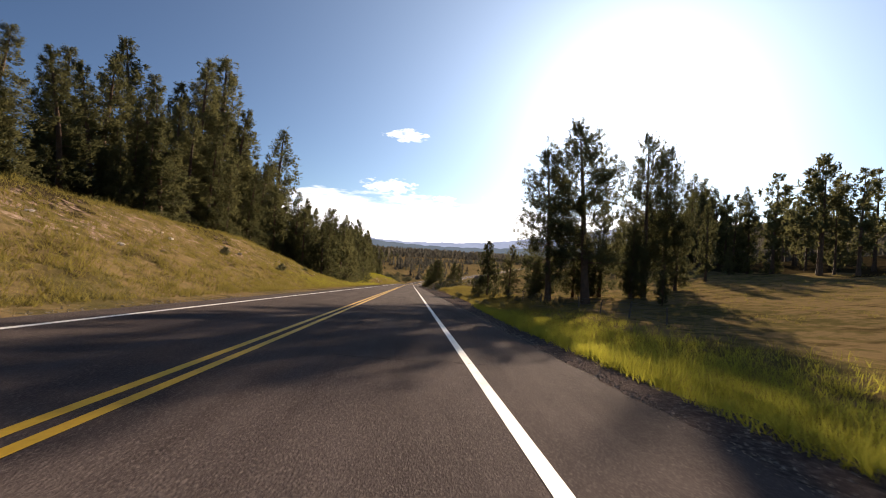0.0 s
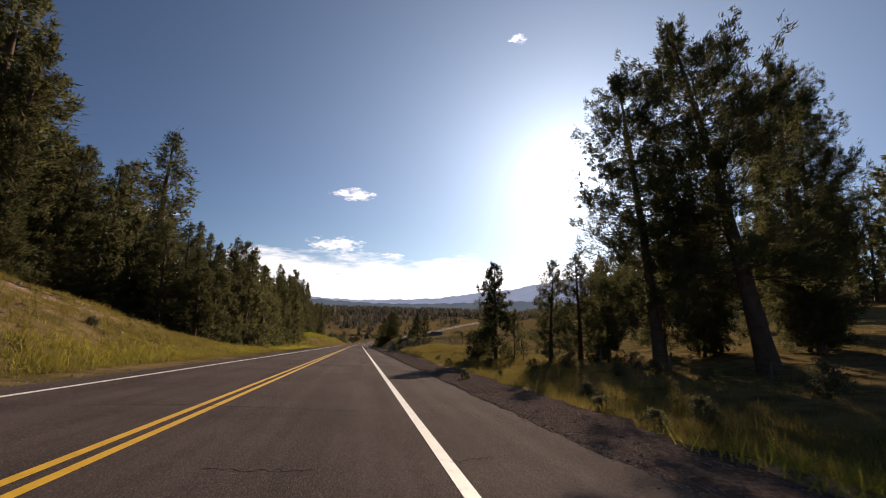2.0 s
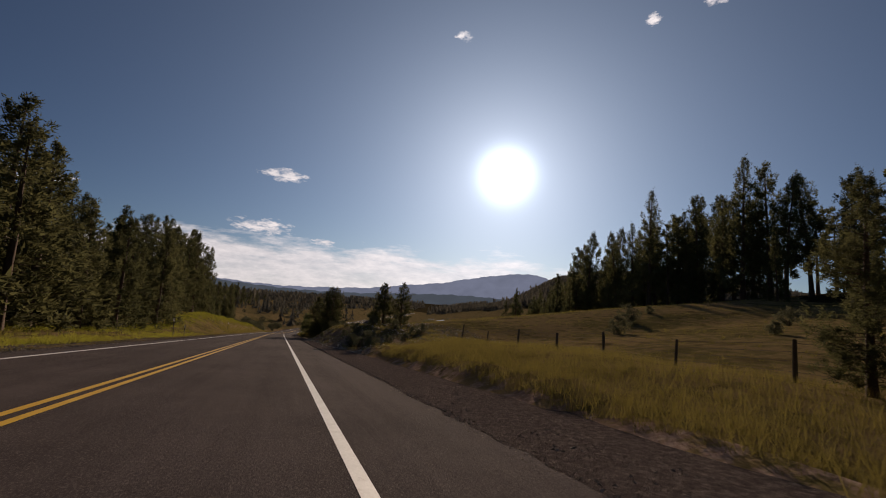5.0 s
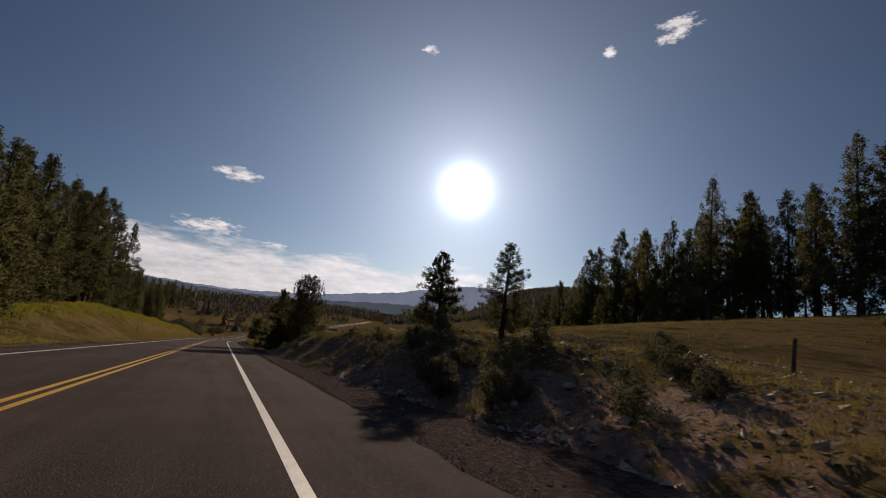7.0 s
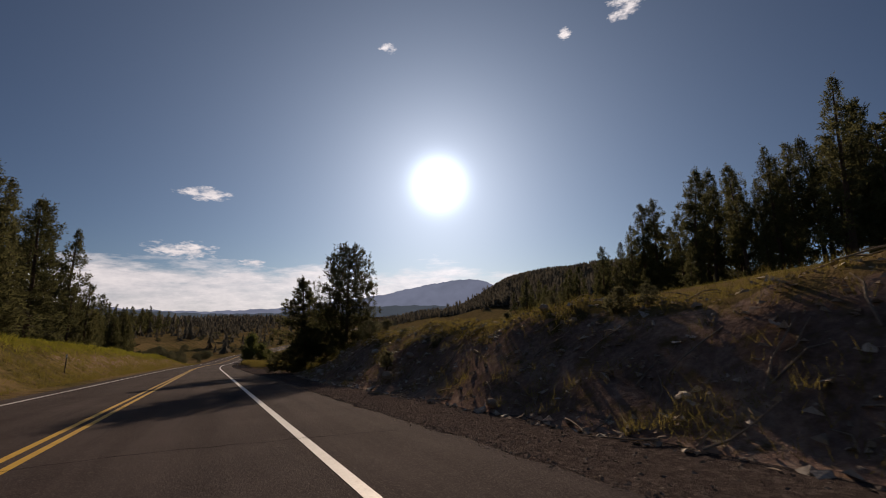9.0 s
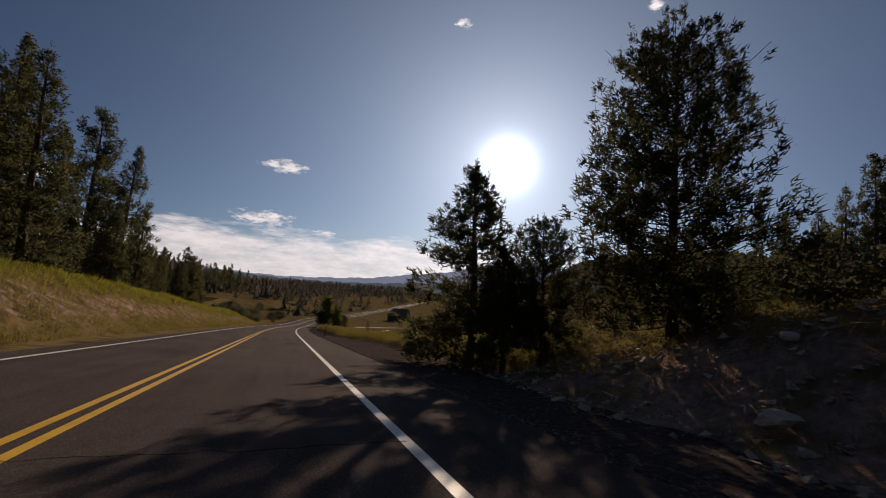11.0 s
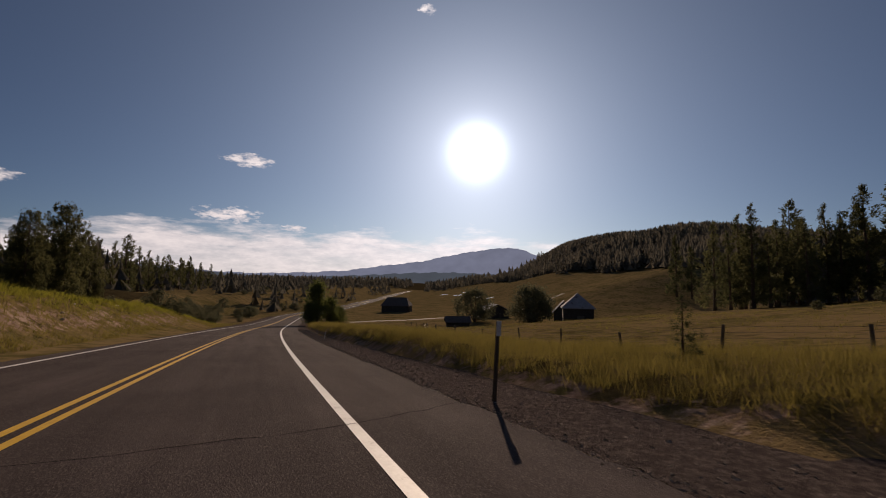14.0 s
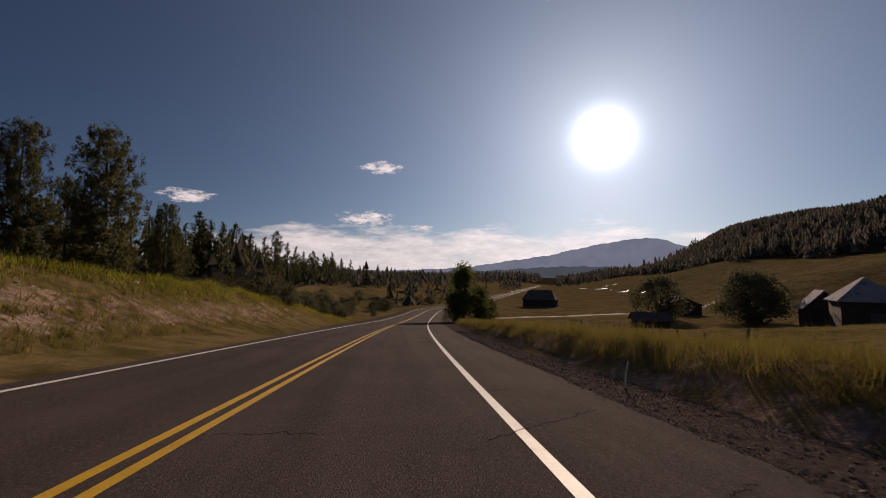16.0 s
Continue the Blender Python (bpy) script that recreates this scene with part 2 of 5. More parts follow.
MAT = {
    "asphalt": asphalt_material(),
    "sage": foliage("sage", (0.085, 0.083, 0.045), (0.17, 0.16, 0.085), 0.45),
    "tar": surface("tar", [(0.3, (0.008, 0.008, 0.008)), (0.7, (0.013, 0.013, 0.013))], 2.0, 1.0, spec=0.0),
    "gravel": surface("gravel", [(0.3, (0.035, 0.027, 0.0255)), (0.5, (0.072, 0.057, 0.053)), (0.64, (0.17, 0.14, 0.126))], 9.0, 1.0, 1.0, 70.0, spec=0.0),
    "pale_grit": surface("pale_grit", [(0.3, (0.12, 0.1, 0.08)), (0.7, (0.36, 0.3, 0.24))], 20.0, 1.0, spec=0.0),
    "gravel_chip": surface("gravel_chip", [(0.3, (0.07, 0.058, 0.05)), (0.7, (0.3, 0.26, 0.22))], 20.0, 0.95, spec=0.02),
    "rock": surface("rock", [(0.3, (0.19, 0.145, 0.11)), (0.7, (0.43, 0.35, 0.27))], 1.5, 0.95, 0.6, 12.0, spec=0.05),
    "pale_rock": surface("pale_rock", [(0.3, (0.3, 0.25, 0.2)), (0.7, (0.62, 0.55, 0.46))], 2.5, 0.9, 0.6, 12.0, spec=0.15),
    "white_paint": surface("white_paint", [(0.28, (0.3, 0.29, 0.28)), (0.42, (0.62, 0.61, 0.59)), (0.7, (0.78, 0.77, 0.75))], 3.0, 0.6),
    "yellow_paint": surface("yellow_paint", [(0.28, (0.3, 0.16, 0.03)), (0.42, (0.52, 0.3, 0.02)), (0.7, (0.64, 0.39, 0.03))], 3.0, 0.6),
    "ground": ground_material(),
    "bark": surface("bark", [(0.3, (0.03, 0.021, 0.015)), (0.7, (0.12, 0.07, 0.042))], 3.0, 0.95, 1.0, 14.0),
    "old_wood": surface("old_wood", [(0.3, (0.05, 0.04, 0.032)), (0.7, (0.13, 0.11, 0.09))], 4.0, 0.9, 0.6, 30.0),
    "dead_wood": surface("dead_wood", [(0.3, (0.16, 0.125, 0.095)), (0.7, (0.36, 0.3, 0.24))], 6.0, 0.9, spec=0.05),
    "dark_boards": surface("dark_boards", [(0.3, (0.025, 0.02, 0.018)), (0.7, (0.07, 0.055, 0.045))], 2.0, 0.9, 0.5, 20.0),
    "tin": surface("tin", [(0.3, (0.2, 0.195, 0.205)), (0.7, (0.32, 0.31, 0.33))], 1.2, 0.9, 0.2, 9.0, (0.7, 0.6, 0.72, (0.1, 0.07, 0.055)), spec=0.03),
    "rusty_tin": surface("rusty_tin", [(0.3, (0.07, 0.05, 0.045)), (0.7, (0.15, 0.12, 0.11))], 1.2, 0.9, 0.2, 9.0, spec=0.03),
    "dust": surface("dust", [(0.3, (0.16, 0.13, 0.1)), (0.7, (0.3, 0.25, 0.2))], 0.5, 1.0),
    "water": surface("water", [(0.3, (0.02, 0.025, 0.03)), (0.7, (0.03, 0.035, 0.04))], 0.5, 0.12, spec=0.6),
    "wire": surface("wire", [(0.3, (0.08, 0.06, 0.05)), (0.7, (0.16, 0.13, 0.12))], 4.0, 0.6),
    "marker_brown": surface("marker_brown", [(0.3, (0.05, 0.035, 0.025)), (0.7, (0.09, 0.065, 0.05))], 5.0, 0.6),
    "needles": foliage("needles", (0.038, 0.042, 0.019), (0.115, 0.112, 0.048), 0.56),
    # paler and greyer than needles: the valley haze is mixed into the leaf colour
    "hazed_wood": foliage("hazed_wood", (0.075, 0.072, 0.06), (0.14, 0.125, 0.098), 0.45, 0.0),
    "leaves": foliage("leaves", (0.055, 0.058, 0.034), (0.118, 0.115, 0.066), 0.5),
    "poplar_leaves": foliage("poplar_leaves", (0.06, 0.072, 0.024), (0.135, 0.148, 0.045), 0.5),
    "verge_grass": foliage("verge_grass", (0.05, 0.044, 0.016), (0.24, 0.19, 0.052), 0.5, 0.03, 3.0),
    "lush_grass": foliage("lush_grass", (0.08, 0.08, 0.014), (0.38, 0.36, 0.052), 0.62, 0.03, 0.9),
    "bank_grass": foliage("bank_grass", (0.08, 0.076, 0.018), (0.26, 0.21, 0.058), 0.45, 0.03, 3.0),
}


# Emission in which the air's haze is painted as the ridge's own colour.
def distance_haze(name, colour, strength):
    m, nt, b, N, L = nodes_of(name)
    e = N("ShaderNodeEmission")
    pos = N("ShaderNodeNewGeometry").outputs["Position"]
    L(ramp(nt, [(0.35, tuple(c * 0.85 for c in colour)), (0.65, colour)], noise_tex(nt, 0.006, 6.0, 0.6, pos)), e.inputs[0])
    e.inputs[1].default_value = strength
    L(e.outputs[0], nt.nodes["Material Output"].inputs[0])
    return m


# ---- the lie of the land ----
def smooth(a, b, v):
    t = np.clip((np.asarray(v, float) - a) / (b - a), 0, 1)
    return t * t * (3 - 2 * t)


LEVEL = 0.0822


def road_x(y):
    """How far the road has swung to the east of its straight line."""
    y = np.asarray(y, float)
    d, e = np.clip(y - 176, 0, 172), np.clip(y - 318, 0, 30)
    return d * d / 1700 + e * e / 190 + 0.42 * np.maximum(y - 348, 0)


def base_z(y):
    """The height of the road's white line along the way."""
    y = np.asarray(y, float)
    d, e = np.clip(y - 250, 0, 60), np.clip(y - 310, 0, 120)
    return -LEVEL * np.minimum(y, 250) - (LEVEL * d - (LEVEL - 0.035) * d * d / 120) - (0.035 * e - 0.035 * e * e / 240)


def bank_left(y):
    """Height of the western bank: a long dry slope, then a gap, then a cut."""
    return 4.6 * (1 - smooth(42, 84, y)) + 0.4 + (3.2 - 0.5 * smooth(185, 215, y)) * smooth(108, 150, y) * (1 - smooth(228, 268, y))


def bank_left_run(y):
    """How far from the shoulder that bank reaches its crest."""
    return 10.5 * (1 - smooth(60, 120, y)) + 5.2 * smooth(60, 120, y)


def bank_right(y):
    """Height of the ground east of the verge: it grows into a stony cut and sinks again beyond."""
    return (0.4 * smooth(35, 52, y) + 0.6 * smooth(62, 82, y) + 0.9 * smooth(90, 98, y) + 0.4 * smooth(100, 107, y)
            - 0.6 * smooth(138, 148, y) - 1.1 * smooth(150, 164, y) - 1.0 * smooth(172, 196, y) - 0.4 * smooth(205, 245, y))


def berm(y):
    """Height of the low bank of earth that the ditching left along the gravel's east edge."""
    return 0.5 * smooth(60, 72, y) * (1 - smooth(90, 98, y)) + 0.32 * smooth(150, 160, y) + 0.42 * smooth(182, 196, y) - 0.3 * smooth(225, 255, y) - 0.44 * smooth(262, 300, y)


def verge(y):
    """Where the gravel ends and the grass begins on the east side."""
    y = np.asarray(y, float)
    return 2.75 + 1.45 * smooth(12, 50, y) + 0.4 * smooth(55, 75, y) - 0.8 * smooth(92, 108, y) + 1.5 * smooth(136, 158, y) - 1.5 * smooth(168, 184, y) - 0.4 * smooth(198, 212, y)


def wood_edge(y):
    """Where the meadow ends and the wooded hill across the valley begins."""
    return 215 + 0.27 * (np.asarray(y, float) - 345)


def land(x, y):
    x, y = np.asarray(x, float), np.asarray(y, float)
    u = x - road_x(y)
    z = base_z(y) - 0.035 * np.clip(u, -10, 4)
    l = np.maximum(-u - 8.9, 0)
    run = bank_left_run(y)
    z = z - 0.1 * smooth(0.0, 0.6, l) + bank_left(y) * np.minimum(l / run, 1) ** 1.15 * (1 - 0.12 * smooth(0.8, 1.2, l / run)) + 0.07 * np.clip(l - run, 0, 60) * (1 - smooth(250, 330, y))
    r = np.maximum(u - verge(y), 0)
    z = z - 0.3 * smooth(0, 1.5, r) * (1 - smooth(3, 8, r)) * (1 - smooth(60, 80, y))
    z = z + berm(y) * smooth(0.0, 1.2, r) * (1 - 0.9 * smooth(3.2, 8.5, r))
    cut = smooth(94, 104, y) * (1 - smooth(138, 150, y))
    z = z + bank_right(y) * smooth(0.0, 1.0, r / (7.5 - 3.4 * cut))
    # the meadow rises to the wood in the east, and falls to the ranch further on
    z = z + 0.12 * np.clip(r - 12 + 6 * cut, 0, 150) * (1 - 0.45 * smooth(150, 190, y)) * (1 - 0.5 * smooth(186, 216, y)) * (1 - smooth(240, 285, y) * (1 - smooth(60, 140, r)))
    z = z - 1.6 * smooth(10, 50, r) * smooth(225, 262, y) * (1 - smooth(262, 300, y))
    z = z + 0.17 * np.clip(u - 85, 0, 160) * smooth(262, 330, y) * (1 - smooth(480, 620, y))
    z = z + 0.09 * smooth(0, 0.5, r) * (1 - smooth(1.2, 2.2, r)) * (np.sin(y * 2.1 + 2 * np.sin(y * 0.7)) + np.sin(y * 5.3 + x * 3))
    # the wooded hill across the valley, and the rising far side
    z = z + 14 * smooth(300, 700, y) * smooth(15, 160, u) + 7 * smooth(12, 34, l) * smooth(240, 300, y)
    z = z + (16 + 62 * smooth(300, 700, y)) * smooth(-10, 247, 0.965 * (x - wood_edge(y))) ** 0.71 * smooth(150, 330, y) * (1 - smooth(535, 794, y - 1.09 * (x - 300)))
    z = z + 0.006 * np.clip(y - 900, 0, 3000)
    # gullies and lumps on the bare cut
    raw = cut * smooth(0.1, 1.2, r) * (1 - smooth(5, 9, r))
    z = z + raw * (0.13 * np.sin(y * 1.9 + 1.3 * np.sin(x * 1.1)) * np.sin(x * 1.7 + 0.9 * np.sin(y * 0.8)) + 0.09 * np.sin(y * 4.3 + x * 1.2) * np.sin(x * 3.6 - y * 1.1) + 0.16 * np.sin(y * 0.83 + 2))
    lumpy = smooth(0.8, 2.5, l) * (1 - smooth(8, 12, l)) * (1 - smooth(250, 280, y))
    z = z + lumpy * (0.1 * np.sin(y * 1.3 + 1.5 * np.sin(x * 0.9)) * np.sin(x * 1.4 + 0.7 * np.sin(y * 0.5)) + 0.06 * np.sin(y * 3.4 + x * 0.8) * np.sin(x * 3.1 - y * 0.9))
    # unevenness away from the road
    away = smooth(0.6, 4, l) + smooth(0.6, 4, r)
    return z + away * (0.07 * np.sin(x * 0.9 + 1.7 * np.sin(y * 0.31)) * np.sin(y * 0.7) + 0.12 * np.sin(x * 0.13 + 2) * np.sin(y * 0.11 + x * 0.05))


def mesh_from(name, verts, faces, material, flat=False):
    me = bpy.data.meshes.new(name)
    me.from_pydata([tuple(v) for v in verts], [], [tuple(f) for f in faces])
    me.materials.append(material)
    if not flat:
        me.polygons.foreach_set("use_smooth", [True] * len(me.polygons))
    me.update()
    return me


def grid_mesh(name, xs, ys, height, material):
    X, Y = np.meshgrid(xs, ys)
    V = np.stack([X, Y, height(X, Y)], -1).reshape(-1, 3)
    n = len(xs)
    i = (np.arange(len(ys) - 1)[:, None] * n + np.arange(n - 1)).ravel()
    return mesh_from(name, V.tolist(), np.stack([i, i + 1, i + n + 1, i + n], 1).tolist(), material)


def steps(*parts):
    out = [parts[0][0]]
    for a, b, d in parts:
        out += list(np.linspace(a, b, max(2, int(round((b - a) / d)) + 1))[1:])
    return np.array(out)


xs = steps((-4500, -600, 300), (-600, -120, 20), (-120, -45, 4), (-45, -9, 0.6), (-9, 1.8, 2.7), (1.8, 24, 0.55), (24, 80, 3), (80, 400, 12), (400, 1000, 25), (1000, 4500, 250))
ys = steps((-400, -40, 30), (-40, 300, 1.3), (300, 420, 5), (420, 1200, 20), (1200, 4800, 200))
ground = tagged(new("ground", grid_mesh("ground", xs, ys, lambda x, y: land(x, y) - 0.06 * ((x - road_x(y) > -9.0) & (x - road_x(y) < verge(y) + 0.25)), MAT["ground"])),
                "dry grassy hillsides and valley floor in low sun", "ground", kind="structure")


# needle litter under the woods, and bare soil on the cuts and at the shoulders' feet
cx, cy = np.meshgrid(xs, ys)
litter = ((cx > wood_edge(cy) - 4) & (cy > 200) & (cy < 1100)) | ((cx < -19 + 3 * np.sin(cy * 0.4)) & (cx > -66 + 7 * np.sin(cy * 0.13)) & (cy > 8) & (cy < 330) & ~((cy > 225) & (cx > -27))) | ((cx > 70 + 0.14 * (cy - 60) + 5 * np.sin(cy * 0.3)) & (cx < 260) & (cy > 55) & (cy < 235)) | (cy > 1000)
gu, gl = cx - road_x(cy) - verge(cy), -(cx - road_x(cy)) - 8.9
bare = 0.55 * smooth(86, 93, cy) * (1 - smooth(145, 151, cy)) * smooth(-0.6, 0.2, gu) * (1 - smooth(2.6, 4.0, gu - 1.0 * (1 - smooth(94, 102, cy))))
bare = np.maximum(bare, 0.44 * (1 - smooth(0.3, 1.1, np.abs(gu - 0.35))) * (cy > -20) * (cy < 280))
bare = np.maximum(bare, 0.46 * smooth(146, 156, cy) * (1 - smooth(232, 246, cy)) * smooth(0.8, 1.6, gl) * (1 - smooth(3.2, 4.4, gl)))
bare = np.maximum(bare, 0.38 * (1 - smooth(58, 74, cy)) * (cy > 0) * smooth(3.2, 5.0, gl) * (1 - smooth(8.5, 10.5, gl)))
for key, val in (("litter", litter.astype(float)), ("bare", bare)):
    ground.data.attributes.new(key, "FLOAT", "POINT").data.foreach_set("value", val.ravel())


def ribbon(name, u0, u1, lift, y0, y1, material, across=2, step=2.0, ragged=0.0):
    """A strip along the road between two distances from its east white line; u0 and u1 may be functions of the way."""
    yy = steps((y0, min(y1, 300), step), (min(y1, 300), y1, 8)) if y1 > 300 else steps((y0, y1, step))
    k01 = np.linspace(0, 1, across)[None, :]
    lo = (u0(yy) if callable(u0) else np.full(len(yy), u0))[:, None]
    hi = (u1(yy) if callable(u1) else np.full(len(yy), u1))[:, None]
    UU = lo + (hi - lo) * k01
    Y = np.repeat(yy[:, None], across, 1)
    if ragged:
        UU[:, -1] += np.random.default_rng(3).normal(0, ragged, len(yy))
    dx = np.gradient(road_x(yy), yy)[:, None]
    k = 1 / np.sqrt(1 + dx * dx)
    X = road_x(Y) + UU * k
    YY = Y - UU * k * dx
    Z = base_z(Y) - 0.035 * np.clip(UU, -10.5, 4) + lift
    V = np.stack([X, YY, Z], -1).reshape(-1, 3)
    n = across
    i = (np.arange(len(yy) - 1)[:, None] * n + np.arange(n - 1)).ravel()
    return new(name, mesh_from(name, V.tolist(), np.stack([i, i + 1, i + n + 1, i + n], 1).tolist(), material))


road = tagged(ribbon("road", -8.1, 2.05, 0.0, -60, 1100, MAT["asphalt"], 8, 0.5, 0.05), "worn grey asphalt two-lane highway sloping downhill", "road", kind="structure")
tagged(ribbon("gravel_shoulder", 2.03, lambda y: verge(y) + 0.5, -0.015, -60, 320, MAT["gravel"], 5, 0.7, 0.18), "dark loose gravel shoulder beside the asphalt", "shoulder", kind="structure")
tagged(ribbon("gravel_shoulder", -8.08, -9.75, -0.015, -60, 320, MAT["gravel"], 3, 0.7, 0.15), "dark loose gravel shoulder beside the asphalt", "shoulder", kind="structure")
for nm, u, wd, mat in (("edge_line", 0.0, 0.15, "white_paint"), ("edge_line", -7.2, 0.13, "white_paint"), ("centre_line", -3.5, 0.12, "yellow_paint"), ("centre_line", -3.76, 0.12, "yellow_paint")):
    tagged(ribbon(nm, u - wd / 2, u + wd / 2, 0.006, -60, 900, MAT[mat]), "solid %s painted line along the highway" % mat.split("_")[0], "road line", kind="structure")


# ---- trees ----
class Soup:
    """Vertices and faces that grow into one mesh."""

    def __init__(self):
        self.v, self.f, self.n = [], [], 0

    def add(self, verts, faces):
        self.v.append(np.asarray(verts, float))
        self.f += (faces + self.n).tolist() if isinstance(faces, np.ndarray) else [[i + self.n for i in f] for f in faces]
        self.n += len(verts)

    def mesh(self, name, material, flat=False):
        return mesh_from(name, np.concatenate(self.v).tolist(), self.f, material, flat)


def tube(soup, pts, radii, sides=6):
    pts = np.asarray(pts, float)
    n = len(pts)
    t = np.gradient(pts, axis=0)
    t /= np.linalg.norm(t, axis=1)[:, None] + 1e-9
    ref = np.where(np.abs(t[:, 2:3]) > 0.9, np.array([[1.0, 0, 0]]), np.array([[0, 0, 1.0]]))
    a = np.cross(t, ref)
    a /= np.linalg.norm(a, axis=1)[:, None]
    b = np.cross(t, a)
    ang = np.linspace(0, 2 * np.pi, sides, endpoint=False)
    V = pts[:, None] + np.asarray(radii)[:, None, None] * (np.cos(ang)[None, :, None] * a[:, None] + np.sin(ang)[None, :, None] * b[:, None])
    F = []
    for i in range(n - 1):
        for j in range(sides):
            k = (j + 1) % sides
            F.append((i * sides + j, i * sides + k, (i + 1) * sides + k, (i + 1) * sides + j))
    soup.add(V.reshape(-1, 3), F)


def tufts(soup, centres, axes, rng, length, width, count, spread=0.75, loose=0.28, size=None):
    """Sprays of needles or leaves: thin triangles that fan out from each centre along its axis."""
    m = len(centres)
    if not m:
        return
    c = np.repeat(np.asarray(centres), count, 0)
    d = np.repeat(np.asarray(axes), count, 0) + rng.normal(0, spread, (m * count, 3))
    d /= np.linalg.norm(d, axis=1)[:, None] + 1e-9
    s = np.cross(d, rng.normal(0, 1, (m * count, 3)))
    s /= np.linalg.norm(s, axis=1)[:, None] + 1e-9
    L = length * rng.uniform(0.6, 1.25, (m * count, 1))
    w = width * rng.uniform(0.7, 1.3, (m * count, 1))
    base = c + rng.normal(0, length * loose, c.shape)
    if size is not None:
        k = np.repeat(np.asarray(size), count)[:, None]
        L, w, base = L * k, w * (0.4 + 0.6 * k), c + (base - c) * k
    V = np.stack([base - s * w * 0.5, base + s * w * 0.5, base + d * L], 1).reshape(-1, 3)
    soup.add(V, np.arange(m * count * 3).reshape(-1, 3))


def pine(seed, height, clear, reach, limbs, per_limb, needle, width, count, shape="pine", lean=0.02, girth=0.016, fine=True, inner=0.35, loose=0.28, uneven=0.5, thick=0.014):
    """Trunk and crown meshes of one conifer. clear: bare part of the trunk; reach: the crown's half width; both as parts of the height."""
    rng = np.random.default_rng(seed)
    wood, green = Soup(), Soup()
    zs = np.linspace(-0.5, height, 12)
    bend = rng.normal(0, lean, (2,)) * height
    wob = rng.normal(0, 0.006 * height, (12, 2)).cumsum(0) * 0.4
    k = np.clip(zs / height, 0, 1)
    axis = np.stack([bend[0] * k ** 1.5 + wob[:, 0] * k, bend[1] * k ** 1.5 + wob[:, 1] * k, zs], 1)
    rad = girth * height * (1 - k) ** 0.8 * (1 + 0.4 * np.exp(-k * 22)) + 0.012
    tube(wood, axis, rad, 9 if fine else 6)
    C, A, G = [], [], []
    for i in range(limbs):
        f = clear + (0.985 - clear) * ((i + rng.uniform(0, 1)) / limbs) ** (0.95 if shape == "pine" else 0.85)
        g = (f - clear) / (1 - clear)
        if shape == "pine":
            r = reach * height * (0.5 + 0.6 * math.sin(math.pi * min(1, 0.22 + 0.7 * g))) * (1 - g ** 4 * 0.8) * rng.uniform(1 - uneven, 1 + 0.4 * uneven)
            rise = -0.2 + 0.75 * g + rng.normal(0, 0.16)
        elif shape == "dome":
            r = reach * height * math.sqrt(max(0.03, 1 - g ** 1.7)) * (0.75 + 0.25 * min(1, g * 4)) * rng.uniform(0.7, 1.06)
            rise = -0.15 + 0.8 * g + rng.normal(0, 0.12)
        else:
            r = reach * height * ((1 - g) ** 0.8 * 1.2 + 0.05) * rng.uniform(0.6, 1.15)
            rise = -0.3 + 0.75 * g + rng.normal(0, 0.12)
        th = rng.uniform(0, 2 * np.pi)
        root = np.array([np.interp(f * height, zs, axis[:, 0]), np.interp(f * height, zs, axis[:, 1]), f * height])
        out = np.array([math.cos(th), math.sin(th), 0])
        tt = np.linspace(0, 1, 5 if fine else 3)
        pts = root + r * (tt[:, None] * out + np.array([0, 0, 1]) * (rise * tt + (0.28 if shape == "pine" else 0.15) * tt ** 2)[:, None])
        if fine:
            pts[1:-1] += rng.normal(0, 0.03 * r, (3, 3))
        if fine or i % 2:
            tube(wood, pts, 0.1 * girth * height * (0.5 + 0.8 * (1 - g)) * (1 - tt * 0.85) + 0.006, 4 if fine else 3)
        m = max(2, int(per_limb * (0.45 + 0.85 * r / (reach * height))))
        twigs_n = max(2, m // 4)
        lo = inner if shape == "pine" else inner * 0.5
        k = rng.integers(0, twigs_n, m)
        s = (lo + (1 - lo) * (np.arange(twigs_n) + rng.uniform(0.2, 0.8, twigs_n)) / twigs_n)[k]
        side = np.array([-out[1], out[0], 0])
        hand = rng.uniform(-1, 1, twigs_n)[k]
        along = rng.uniform(0.15, 1.0, m) ** 0.7
        reach_out = along * 0.42 * r * (1.12 - s)
        P = np.stack([np.interp(s, tt, pts[:, j]) for j in range(3)], 1)
        P = P + side * (hand * reach_out)[:, None] + out * (0.55 * reach_out)[:, None] + np.array([0, 0, 1]) * (rng.normal(0.02, 0.05, m) * r + rng.normal(0, thick, m) * height + 0.1 * reach_out)[:, None]
        C.append(P)
        G.append(np.full(m, g))
        A.append(out * 0.6 + side * (0.5 * hand)[:, None] + np.array([0, 0, 0.55]) + rng.normal(0, 0.2, (m, 3)))
    m = per_limb
    up = rng.uniform(0.0, 1.0, m)
    C.append(axis[-1] + np.stack([rng.normal(0, 0.006, m) * height * (0.3 + up), rng.normal(0, 0.006, m) * height * (0.3 + up), -0.05 * height * up], 1))
    A.append(np.tile([0, 0, 1.0], (m, 1)))
    G.append(np.full(m, 1.0))
    g = np.concatenate(G)
    size = 1.0 - (0.45 if shape == "pine" else 0.6) * g ** 1.5
    tufts(green, np.concatenate(C), np.concatenate(A), rng, needle, width, count, 0.62, loose, size)
    return wood.mesh("trunk", MAT["bark"]), green.mesh("crown", MAT["needles"], True)


